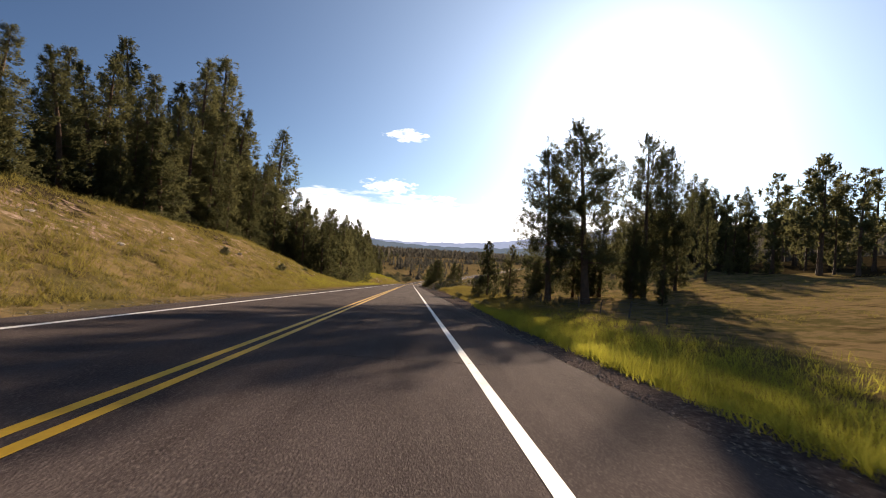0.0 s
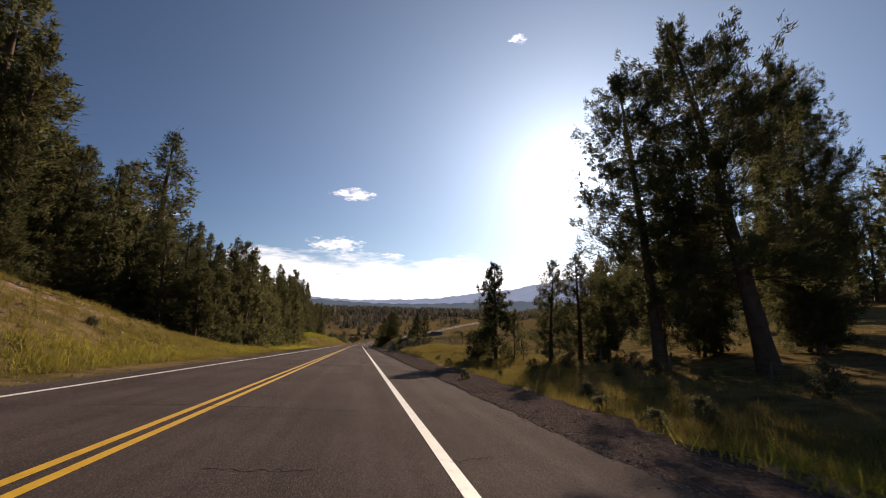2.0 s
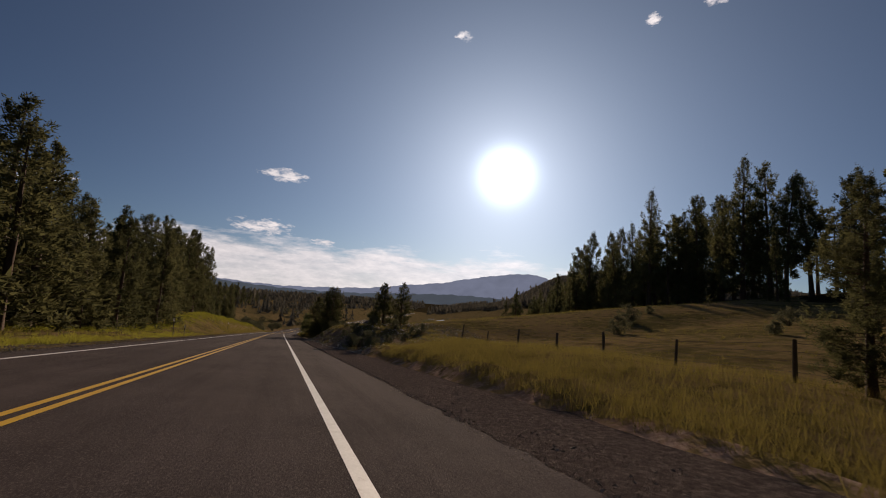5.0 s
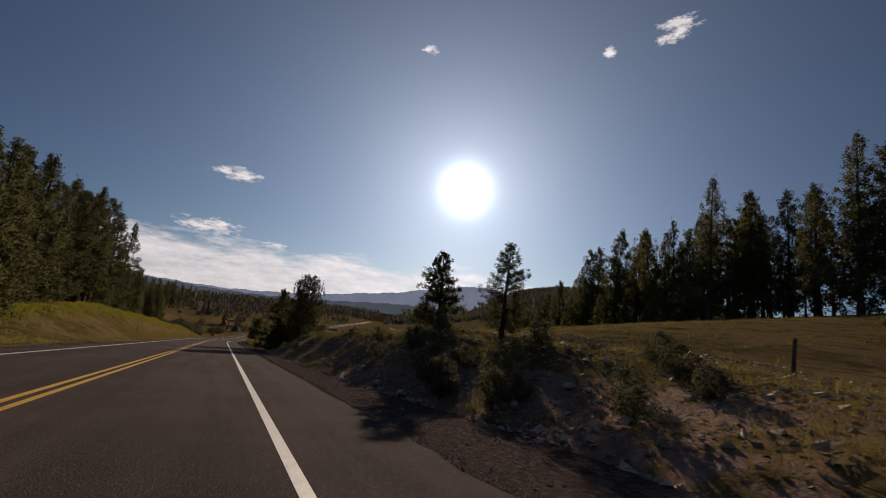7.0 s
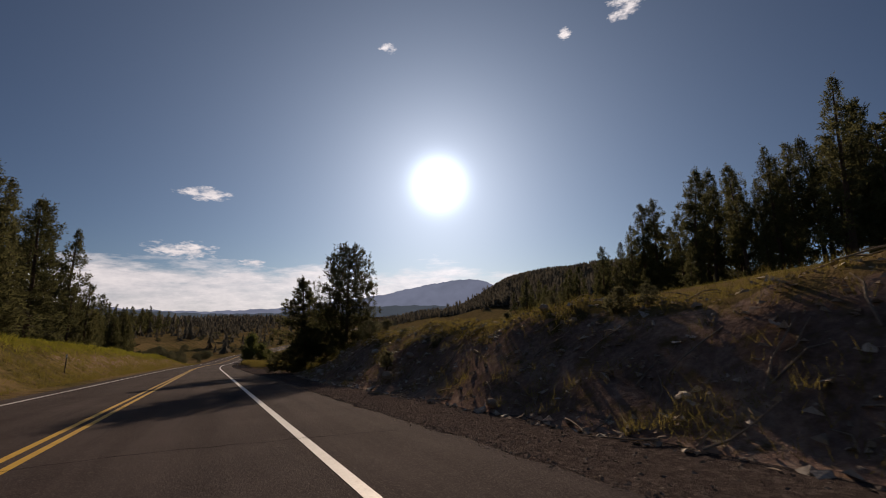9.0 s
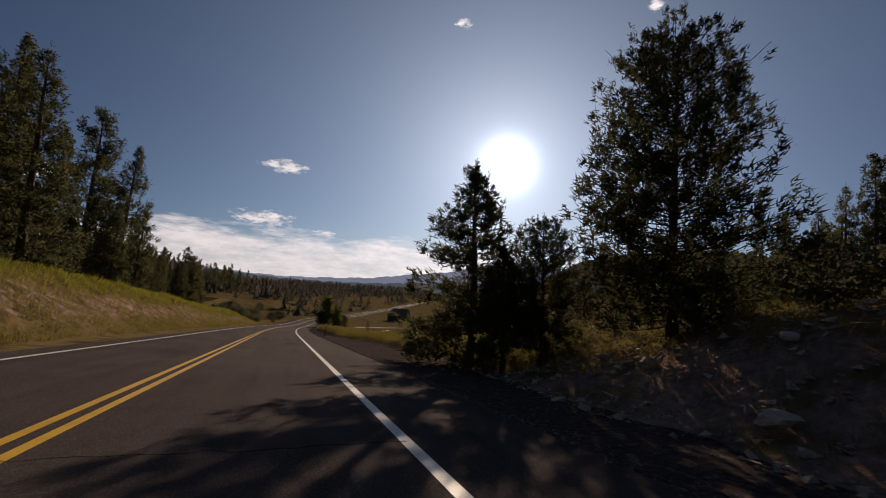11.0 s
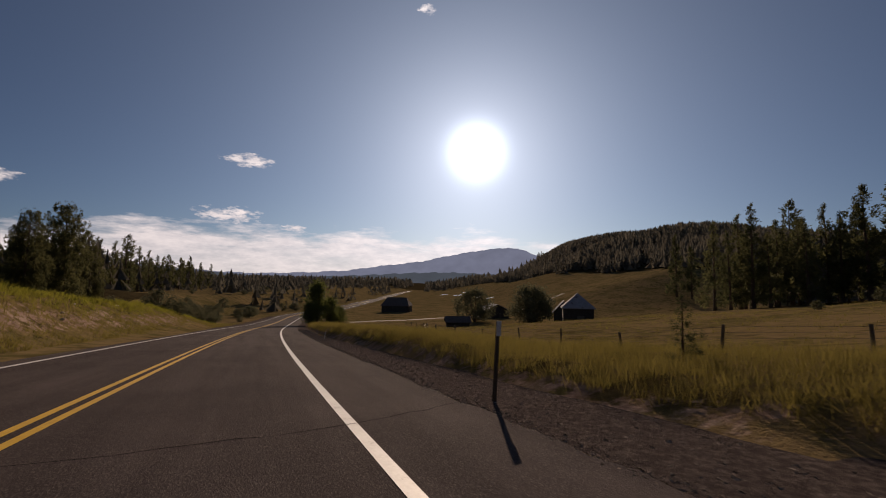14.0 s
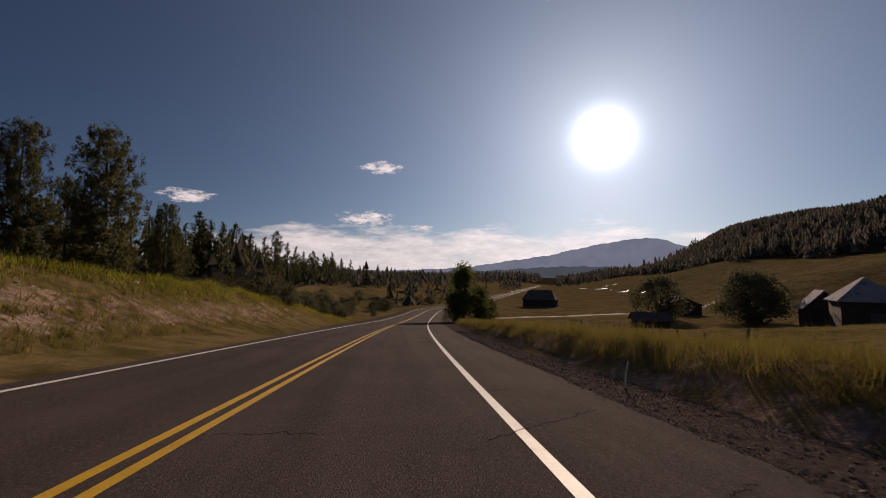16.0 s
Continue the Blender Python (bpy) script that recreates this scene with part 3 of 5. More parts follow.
def broadleaf(seed, height, reach, clumps, leaves, leaf, material="leaves"):
    """Several stems from one root and a round, gappy crown of leaf clumps."""
    rng = np.random.default_rng(seed)
    wood, green = Soup(), Soup()
    C = []
    for i in range(clumps):
        th, g = rng.uniform(0, 2 * np.pi), rng.uniform(0.12, 1.0)
        r = reach * height * math.sqrt(max(0.05, 1 - (2 * g - 0.95) ** 2)) * rng.uniform(0.35, 1.05)
        C.append((r * math.cos(th), r * math.sin(th), g * height * 0.96))
    C = np.array(C)
    for p in C[:14]:
        tube(wood, [(0, 0, -0.3), (p[0] * 0.25, p[1] * 0.25, p[2] * 0.4), p], [0.02 * height, 0.012 * height, 0.004 * height], 5)
    P = (C[:, None] + rng.normal(0, 0.075 * height, (clumps, leaves, 3))).reshape(-1, 3)
    P[:, 2] = np.maximum(P[:, 2], 0.05 * height)
    tufts(green, P, rng.normal(0, 0.6, P.shape) + (0, 0, 0.3), rng, leaf, leaf * 0.7, 2, 0.5)
    return wood.mesh("trunk", MAT["bark"]), green.mesh("crown", MAT[material], True)


KINDS = {
    "hero": (pine(3, 20, 0.2, 0.185, 150, 32, 0.32, 0.055, 12, lean=0.008, inner=0.2, loose=0.32), 20),
    "hero_b": (pine(8, 20, 0.14, 0.17, 150, 30, 0.32, 0.055, 12, lean=0.01, inner=0.2, loose=0.32), 20),
    "hero_slim": (pine(4, 16, 0.06, 0.155, 130, 18, 0.34, 0.06, 11, inner=0.1, loose=0.34), 16),
    "cone": (pine(6, 8, 0.06, 0.27, 150, 15, 0.27, 0.06, 10, "fir", lean=0.01, inner=0.2, loose=0.3), 8),
    "sage": (broadleaf(34, 0.8, 0.55, 40, 16, 0.09, "sage"), 0.8),
    "round": (pine(5, 9, 0.05, 0.36, 280, 17, 0.25, 0.055, 10, "dome", lean=0.008, inner=0.2, loose=0.32), 9),
    "edge_a": (pine(21, 14, 0.03, 0.2, 92, 7, 0.5, 0.17, 10, "fir", fine=False, inner=0.25, loose=0.45, thick=0.02), 14),
    "edge_b": (pine(22, 14, 0.06, 0.19, 90, 7, 0.5, 0.17, 10, "fir", fine=False, inner=0.25, loose=0.45, thick=0.02), 14),
    "edge_c": (pine(23, 14, 0.02, 0.185, 92, 7, 0.5, 0.17, 10, "fir", fine=False, inner=0.25, loose=0.45, thick=0.02), 14),
    "tall_a": (pine(11, 25, 0.12, 0.125, 110, 9, 0.66, 0.21, 8, fine=False, inner=0.2, loose=0.45, thick=0.016), 25),
    "tall_b": (pine(12, 25, 0.08, 0.15, 112, 9, 0.66, 0.21, 8, "fir", fine=False, inner=0.25, loose=0.45, thick=0.016), 25),
    "tall_c": (pine(13, 25, 0.28, 0.115, 95, 9, 0.66, 0.21, 8, fine=False, inner=0.2, loose=0.45, thick=0.016), 25),
    "tall_d": (pine(14, 25, 0.05, 0.165, 112, 9, 0.66, 0.21, 8, "fir", fine=False, inner=0.25, loose=0.45, thick=0.016), 25),
    "near_a": (pine(26, 25, 0.05, 0.16, 140, 12, 0.52, 0.15, 10, "fir", fine=False, inner=0.2, loose=0.42, thick=0.014), 25),
    "broad": (pine(27, 16, 0.03, 0.27, 190, 13, 0.44, 0.14, 10, "dome", fine=False, inner=0.2, loose=0.45, thick=0.02), 16),
    "far_a": (pine(28, 25, 0.06, 0.155, 70, 7, 0.85, 0.32, 7, "fir", fine=False, inner=0.25, loose=0.45, thick=0.016), 25),
    "far_b": (pine(29, 25, 0.14, 0.125, 66, 7, 0.85, 0.32, 7, fine=False, inner=0.2, loose=0.45, thick=0.016), 25),
    "deep_a": (pine(16, 25, 0.12, 0.16, 46, 6, 1.2, 0.45, 6, fine=False), 25),
    "deep_b": (pine(17, 25, 0.08, 0.15, 48, 6, 1.2, 0.45, 6, "fir", fine=False), 25),
    "deep_c": (pine(18, 25, 0.26, 0.15, 42, 6, 1.2, 0.45, 6, fine=False), 25),
    "young": (pine(15, 6, 0.04, 0.22, 45, 6, 0.3, 0.05, 10, "fir", fine=False), 6),
    "willow": (broadleaf(31, 8, 0.62, 100, 36, 0.36), 8),
    "bush": (broadleaf(32, 2.5, 0.6, 44, 24, 0.16), 2.5),
    "poplar": (broadleaf(33, 9, 0.2, 80, 34, 0.36, "poplar_leaves"), 9),
}
PROTO = {}


def plant(kind, x, y, height, label, category="pine tree", group="", wide=1.0, lean=0.0, away=0.0):
    """A tree or bush of the given kind and height at (x, y)."""
    me, h0 = KINDS[kind]
    s = height / h0
    m = Matrix.Translation((x, y, float(land(x, y)) - 0.05)) @ pose(0, 0, 0, -away, lean, 0) @ pose(0, 0, 0, 0, 0, (x * 37.7 + y * 91.3) % 360)
    key = (kind, label)
    if key in PROTO:
        ob = copy_thing(PROTO[key], m)
    else:
        ob = PROTO[key] = tagged(new(category.replace(" ", "_")), label, category, group)
        for nm, mesh in zip(("trunk", "crown"), me):
            new(nm, mesh).parent = ob
        ob.matrix_basis = m
    ob.scale = (s * wide, s * wide, s)
    return ob


def joined_wood(name, spots, label):
    """Trees beyond counting: the same crowns and trunks joined into one mesh. spots: kind, x, y, height."""
    co, loops, starts, mats = [], [], [], []
    nv = nl = 0
    for kind, x, y, h in spots:
        s = h / KINDS[kind][1]
        a = math.radians((x * 37.7 + y * 91.3) % 360)
        turn = np.array([[math.cos(a), -math.sin(a), 0], [math.sin(a), math.cos(a), 0], [0, 0, 1]]) * s
        for slot, me in enumerate(KINDS[kind][0]):
            v, l, p = np.empty(len(me.vertices) * 3), np.empty(len(me.loops), int), np.empty(len(me.polygons), int)
            me.vertices.foreach_get("co", v)
            me.loops.foreach_get("vertex_index", l)
            me.polygons.foreach_get("loop_start", p)
            co.append(v.reshape(-1, 3) @ turn.T + (x, y, float(land(x, y)) - 0.05))
            loops.append(l + nv)
            starts.append(p + nl)
            mats.append(np.full(len(p), slot))
            nv, nl = nv + len(v) // 3, nl + len(l)
    me = bpy.data.meshes.new(name)
    co, loops, starts, mats = np.concatenate(co), np.concatenate(loops), np.concatenate(starts), np.concatenate(mats)
    me.vertices.add(len(co))
    me.loops.add(len(loops))
    me.polygons.add(len(starts))
    me.vertices.foreach_set("co", co.ravel())
    me.loops.foreach_set("vertex_index", loops)
    me.polygons.foreach_set("loop_start", starts)
    me.materials.append(MAT["bark"])
    me.materials.append(MAT["needles"])
    me.polygons.foreach_set("material_index", mats)
    me.update(calc_edges=True)
    return tagged(new(name, me), label, "forest", kind="stuff")


def road_level(x, y):
    return float(base_z(y) - 0.035 * np.clip(x - road_x(y), -10, 4))


def plant_to(kind, x, y, top, label, group, wide=1.0, lean=0.0, away=0.0):
    """A tree whose tip stands that far above the road's surface."""
    return plant(kind, x, y, max(2.5, top - (float(land(x, y)) - road_level(x, y))), label, "pine tree", group, wide, lean, away)


# ---- the wood west of the highway ----
WEST = "dark green conifer in the dense roadside wood"
EDGE = "dark green conifer branching to the ground at the wood's edge"
rng = np.random.default_rng(5)
front = [(-24, 24, 14.6), (-25, 30, 16), (-26, 34, 17), (-22, 36, 16), (-27, 41, 20.5), (-30.7, 55, 23), (-29, 62, 32.4), (-26, 65, 18.3), (-33, 97, 33.5), (-23, 46, 14), (-22, 54, 12.5), (-23, 60, 12),
         (-28, 48, 18), (-30.5, 57, 26), (-27, 60, 22), (-24, 44, 17.5), (-25, 52, 19), (-27, 36, 19), (-32, 48, 24), (-34, 40, 22), (-31, 66, 27), (-28, 57.5, 20), (-24, 62.5, 16), (-28, 68.9, 18.9), (-28, 72.6, 19.5), (-28, 76, 19.6), (-28, 80.2, 21.5), (-24, 88, 17), (-20, 69, 14.5), (-20, 76, 13.5), (-20, 84, 14.5), (-20, 92, 16), (-20, 100, 17), (-20, 110, 13), (-20, 122, 13.8), (-20, 132, 16.4), (-27, 127, 18.5), (-34, 132, 22)]
edge = [(-15, 66, 9.0), (-15, 70, 10.3), (-16, 73.5, 10.2), (-15.5, 77, 11.2), (-14.6, 80, 12.0), (-15.5, 85, 12.2), (-15, 91, 11.6), (-16, 96, 12.6), (-15.5, 102, 10.5), (-15, 108, 10.5), (-16, 114, 11.8),
        (-15, 121, 12), (-16, 127, 13.4), (-18, 66, 11), (-18, 116, 13.4), (-18, 124, 13), (-18, 135, 15.6), (-18.5, 141, 17), (-17, 131, 12)]
upper = [(-18, 157.9, 19.5), (-19, 148.2, 15.8), (-19, 153.2, 17.2), (-19, 159.2, 18.6), (-19, 164.7, 14.8), (-19, 172.9, 19.6), (-19, 196.5, 13.9), (-24, 150, 20), (-24, 156, 22), (-24, 165, 21.5), (-24, 173, 22), (-24.5, 179, 24), (-24, 187, 19.4), (-32, 197, 30.5), (-29, 208, 30), (-20, 192, 12.6), (-24, 206, 25), (-24.5, 212, 16.4)]
# x, y and the height of the tip: firs on the terrace beyond the bank's end
terrace = [(-45.9, 290, -4.9), (-47, 298, -2.7), (-47.5, 305, 1), (-46.1, 308, -0.6), (-44.3, 311, -0.8), (-49.3, 335, 1.7), (-53.1, 360, 1.2), (-53.9, 380, 2.2), (-54.8, 398, 6.6), (-54.4, 420, 3.2), (-53.5, 435, 2.4), (-49.1, 460, 1.6), (-43, 495, 3.1), (-35.1, 540, 0.1), (-22.6, 600, -6.7),
           (-43, 284, -7), (-40, 276, -6.5), (-50, 300, -3), (-52, 318, -1), (-55, 345, 0.5), (-58, 370, 1.5), (-57, 408, 3), (-52, 447, 0.5), (-46, 478, 1), (-39, 515, 0), (-30, 570, -3.5), (-58, 330, 2), (-60, 352, 3), (-62, 386, 4), (-42, 320, -7), (-47, 350, -6), (-48, 376, -5), (-46, 425, -5), (-52, 292, -4)]
for i, (x, y, h) in enumerate(front):
    plant_to("near_a" if y < 66 else "tall_d" if h > 30 else ["tall_b", "tall_d", "tall_a"][i % 3], x, y, h * (0.95 if y < 45 else 1.08 if y < 62 else 1.0), "tall " + WEST, "western wood", 1.45 if h > 30 else 1.35)
for i, (x, y, h) in enumerate(edge):
    plant_to(["edge_a", "edge_c"][i % 2], x, y, h, EDGE, "western wood", 1.3 if y < 100 else 1.1)
for i, (x, y, h) in enumerate(upper):
    plant_to(["tall_b", "tall_d", "tall_a", "tall_b"][i % 4] if h > 13 else ["edge_b", "edge_a"][i % 2], x, y, h, "tall " + WEST, "western wood", 1.2)
for i, (x, y, tip) in enumerate(terrace):
    plant(["far_a", "far_a", "far_b"][i % 3], x, y, tip - float(land(x, y)), "tall dark fir on the terrace above the valley", "pine tree", "terrace firs", 1.3)
back = []
for k in range(64):
    y = float(rng.uniform(272, 600))
    x = float(np.interp(y, (272, 310, 400, 500, 600), (-45, -52, -60, -50, -32)) - rng.uniform(0, 1) * 35)
    back.append((["deep_a", "deep_b"][k % 2], x, y, float(np.interp(y, (272, 300, 600), (11, 17, 20)) * rng.uniform(0.8, 1.1))))
joined_wood("forest", back, "dense dark firs on the terrace above the valley")
for x, y, tip, wide in ((-18.6, 227, -5.8, 1.0), (-19.6, 222, -7.2, 0.95), (-18.5, 233.5, -9.3, 1.0), (-23, 230, -8.5, 1.0), (-21.5, 217, -6.5, 0.9), (-20, 238, -13.4, 0.9), (-26, 224, -6.5, 1.0)):
    plant("broad", x, y, tip - float(land(x, y)), "broad dark pine branching low above the bank", "pine tree", "western wood", wide)
back = []
for k in range(70):
    y = float(rng.uniform(14, 232))
    edge_x = -28 if y < 62 else (-21 if y < 140 else -29)
    x = float(edge_x - rng.uniform(0, 1) ** 1.3 * 32)
    top = 10.5 + 0.30 * (-x - 15) + rng.uniform(-2, 3)
    back.append((["deep_a", "deep_b"][k % 2], x, y, float(max(4, top - (float(land(x, y)) - road_level(x, y))))))
joined_wood("forest", back, "dense dark conifers deep in the roadside wood")
for k in range(34):
    y = float(rng.uniform(62, 140))
    plant_to(["edge_a", "edge_c", "edge_b"][k % 3], -16.5 - rng.uniform(0, 6), y, float(rng.uniform(6, 10.5) + (1.5 if y > 100 else 0)), EDGE, "western wood")
for k in range(28):
    y = float(rng.uniform(20, 62))
    plant_to(["edge_a", "edge_c", "edge_b"][k % 3], -22 - rng.uniform(0, 5), y, float(rng.uniform(8.5, 13)), EDGE, "western wood")
for k in range(20):
    y = float(rng.uniform(145, 215))
    plant_to(["edge_a", "edge_c", "edge_b"][k % 3], (-18.5 if y < 240 else -25) - rng.uniform(0, 7), y, float(rng.uniform(7, 10.5)), EDGE, "western wood")

# ---- the pines and the wood east of it ----
EAST = "ponderosa pine with open crown and bare lower trunk"
for kind, x, y, top, wide, lean, away in (("hero", 16.9, 42.0, 20.9, 1.2, 1.0, 13), ("hero_b", 14.1, 45.4, 17.8, 1.1, 1, 8), ("hero_b", 26.6, 48.3, 20.8, 0.95, 0, 0), ("hero", 29.8, 49.6, 19.8, 0.9, 0, 0), ("hero_slim", 22.5, 51, 13, 1.1, 0, 0), ("round", 24.2, 46.0, 8, 0.9, 0, 0), ("hero_slim", 20.8, 35.0, 3.9, 1.2, 0, 0), ("hero_slim", 19.5, 52, 10, 1.3, 0, 0), ("hero_slim", 23, 44.5, 9.5, 1.2, 0, 0),
                              ("round", 20, 49, 6.5, 1.0, 0, 0), ("hero_slim", 33, 52, 12, 1.2, 0, 0), ("hero_slim", 11.3, 52.2, 7.0, 1.25, 0, 0), ("hero_slim", 15.9, 56.7, 8.6, 1.4, 0, 0), ("hero_slim", 17.6, 55.6, 8.2, 1.3, 0, 0), ("cone", 14.2, 50.2, 4.6, 1.0, 0, 0), ("cone", 9.9, 59.4, 8.1, 1.1, 0, 0), ("young", 10.6, 57.0, 4.2, 0.7, 0, 0),
                              ("cone", 10.2, 110.2, 7.4, 1.4, 0, 0), ("hero_slim", 10.7, 104.4, 6.9, 1.6, 0, 0), ("round", 7.8, 143.7, 9.6, 1.0, 0, 0), ("cone", 6.3, 152.5, 8.6, 1.35, 0, 0), ("round", 7.6, 149.2, 5.6, 1.1, 0, 0), ("cone", 5.7, 148.6, 4.4, 1.2, 0, 0), ("young", 9.5, 147.5, 3.0, 1.3, 0, 0),
                              ("hero_slim", 36, 60, 11.5, 1.2, 0, 0), ("young", 9.0, 61.5, 3.0, 1.0, 0, 0), ("young", 13.5, 63, 3.5, 1.0, 0, 0), ("hero_slim", 11.5, 67, 5.5, 1.2, 0, 0)):
    plant_to(kind, x, y, top, EAST if kind != "young" else "young pine among the roadside grass", "roadside pines", wide, lean, away)
plant("young", 6.9, 180.6, 1.5, "young pine among the roadside grass", "pine tree", "roadside pines", 1.2)
EAST_WOOD = "tall dark pine in the wood above the meadow"
EAST_TREES = [(51, 71, 12.3), (74, 89, 18.4), (84, 78, 21.8), (88, 175, 17.8), (77.5, 157, 18.9), (75.7, 134, 25.6), (93.6, 136, 27.6), (87, 122.6, 24), (77, 114, 27.7), (78, 110, 25.6), (92.4, 163, 23), (93.3, 186, 10.9), (91.5, 190.4, 10),
              (81.4, 150, 18.5), (81.9, 145, 20.7), (89.8, 128, 25.1), (78.3, 104, 22), (97, 158, 22.7), (101.4, 150, 26.3), (104.8, 146, 26.4), (97.4, 138, 28.8), (88.4, 172, 18.3), (102, 176, 14.3), (98.2, 154, 20), (80, 120, 22), (84, 140, 21), (79, 127, 20), (74, 96, 19), (86, 158, 17), (83, 116, 20), (92, 148, 21), (72, 104, 20), (90, 180, 14), (95, 170, 15), (110, 165, 19), (80, 98, 22),
              (111, 217, 8.2), (99, 232, 5.8), (128, 239, 10.5), (111.8, 224, 5.7), (125.9, 217.5, 11.1), (151, 290, 7.9), (153, 285, 2.9), (131.5, 262, 8), (108.3, 232, 2.9), (99.8, 229, -0.8), (112.3, 222, 2), (107.8, 226, 2.8), (130, 214, 9.6), (133, 205, 17), (141, 208, 14), (147, 203, 17.5), (140, 214, 12), (150, 212, 15), (127, 203, 13), (101.4, 236, 4.3), (117, 232, 4), (122, 226, 5), (118, 214, 6), (104, 224, 1), (120, 246, 2), (112, 240, 0), (135, 228, 7), (96, 235, 0)]
for i, (x, y, tip) in enumerate(EAST_TREES):
    plant(["far_b", "far_a"][i % 2] if y > 200 else ["tall_a", "tall_c", "tall_d"][i % 3], x, y, tip - float(land(x, y)), EAST_WOOD, "pine tree", "eastern wood", 1.1 if y > 200 else 1.0)
back = []
for k in range(84):
    y = float(rng.uniform(58, 238))
    x = float(66 + 0.14 * (y - 60) + rng.uniform(0, 1) ** 1.4 * 75 + (8 if y > 150 else 0) + (14 if y > 215 else 0))
    back.append((["deep_a", "deep_c"][k % 2], x, y, float(rng.uniform(13, 22) * (0.75 if y > 200 else 1))))
joined_wood("forest", back, "dark pines deep in the wood above the meadow")
for k in range(14):
    plant(["edge_b", "edge_a", "edge_c"][k % 3], float(rng.uniform(64, 78)), float(rng.uniform(70, 160)), float(rng.uniform(4, 9)), EAST_WOOD, "pine tree", "eastern wood")

# ---- bushes and broadleaf trees ----
for x, y, h, w in ((60.8, 290.7, 9.9, 1.0), (74, 280, 11.0, 1.05), (79, 284, 9.5, 0.9)):
    plant("willow", x, y, h, "rounded grey-green willow beside the ranch buildings", "broadleaf tree", "ranch trees", w)
for x, y, h, w in ((10.6, 267.9, 8.8, 1.0), (13.8, 271, 6.0, 1.3), (16.5, 276, 4.6, 1.5), (8.9, 265.5, 4.2, 1.4)):
    plant("poplar", x, y, h, "slender leafy poplar at the bend of the highway", "broadleaf tree", "bend trees", w)
for k in range(64):
    y = float(rng.uniform(236, 330) if k < 44 else rng.uniform(330, 420))
    x = float(road_x(y)) - rng.uniform(11.5, 30 if k < 44 else 60)
    plant("bush", x, y, float(rng.uniform(1.2, 3.6)), "dark rounded shrub beside the highway", "shrub", "valley shrubs", float(rng.uniform(0.9, 1.4)))
for x, y, h in ((5.2, 99.5, 1.1), (5.8, 101.5, 1.2), (6.3, 104.5, 1.0), (5.5, 107, 0.8), (6.0, 93.3, 0.7), (7.2, 94.4, 0.8), (8.2, 93.2, 0.7), (9.2, 94.6, 0.9), (10.4, 96, 0.9), (5.4, 97, 0.9), (6.6, 98.6, 1.0), (9, 99.5, 0.9), (6.8, 101, 0.7), (8.2, 106, 0.9), (7.4, 53, 0.7), (8.5, 48.5, 0.7), (8.8, 141, 1.6), (10.5, 146, 2.0), (6.9, 111, 0.7), (7.6, 117.5, 0.5), (8.4, 121.5, 0.6), (6.4, 126, 0.5), (7.6, 132, 0.6), (7.4, 137, 1.1), (9.4, 139.5, 1.5), (9.8, 64, 1.2), (12, 36, 1.0), (10.5, 48.3, 0.8), (10.1, 43.1, 0.6), (11.5, 42.4, 0.7), (12.2, 40.4, 0.5), (13.1, 46, 0.8), (26, 90, 1.6), (33, 96, 1.8), (38, 84, 1.5), (44, 187, 1.2), (52, 190, 1.4), (47, 180, 1.1), (58, 196, 1.3)):
    plant("bush", x, y, h, "low olive-green shrub on the grassy verge", "shrub", "verge shrubs")


for x, y, h in ((4.6, 35.2, 0.6), (4.9, 33.9, 0.5), (5.8, 38, 0.7), (6.6, 34.5, 0.6), (3.4, 43.6, 0.42), (4.9, 49.5, 0.6), (5.3, 44.8, 0.5), (5.6, 57.5, 0.55), (6.1, 64, 0.6), (30, 70, 0.9), (36, 75, 1.0), (41, 68, 0.9), (46, 80, 1.0), (33, 62, 0.8), (28, 79, 0.8), (52, 92, 1.0), (40, 100, 0.9), (-12.5, 38, 0.6), (-14, 30, 0.6), (-13, 48, 0.5), (6.2, 97, 0.7), (5.1, 128, 0.6), (7.2, 118, 0.6), (8.4, 124, 0.5), (45, 176, 0.9), (55, 183, 1.0), (60, 178, 0.9), (50, 198, 0.9), (66, 190, 1.0)):
    plant("sage", x, y, h, "grey-green sagebrush tuft on the dry ground", "sagebrush", "sagebrush")


# ---- the far woods: too many to count ----
def hazed_wood(name, spots, heights, label):
    """Small ragged firs, each a stack of drooping leaf triangles round an axis."""
    r = np.random.default_rng(9)
    soup = Soup()
    n = len(spots)
    z0 = land(spots[:, 0], spots[:, 1])
    for layer in range(3):
        f = 0.1 + 0.3 * layer
        th = r.uniform(0, 2 * np.pi, (n, 4))
        rad = heights[:, None] * 0.26 * (1.12 - f) * r.uniform(0.7, 1.35, (n, 4))
        c = np.stack([spots[:, 0, None] + 0 * th, spots[:, 1, None] + 0 * th, z0[:, None] + heights[:, None] * (f + 0.3) + 0 * th], -1)
        a = np.stack([spots[:, 0, None] + rad * np.cos(th - 0.5), spots[:, 1, None] + rad * np.sin(th - 0.5), z0[:, None] + heights[:, None] * (f - 0.1 * r.uniform(0, 1, (n, 4)))], -1)
        b = np.stack([spots[:, 0, None] + rad * np.cos(th + 0.6), spots[:, 1, None] + rad * np.sin(th + 0.6), z0[:, None] + heights[:, None] * (f - 0.1 * r.uniform(0, 1, (n, 4)))], -1)
        V = np.stack([a, b, c], 2).reshape(-1, 3)
        soup.add(V, np.arange(len(V)).reshape(-1, 3))
    # the material's pale grey tone stands in for haze over the far trees
    return tagged(new(name, soup.mesh(name, MAT["hazed_wood"], True)), label, "forest", kind="stuff")


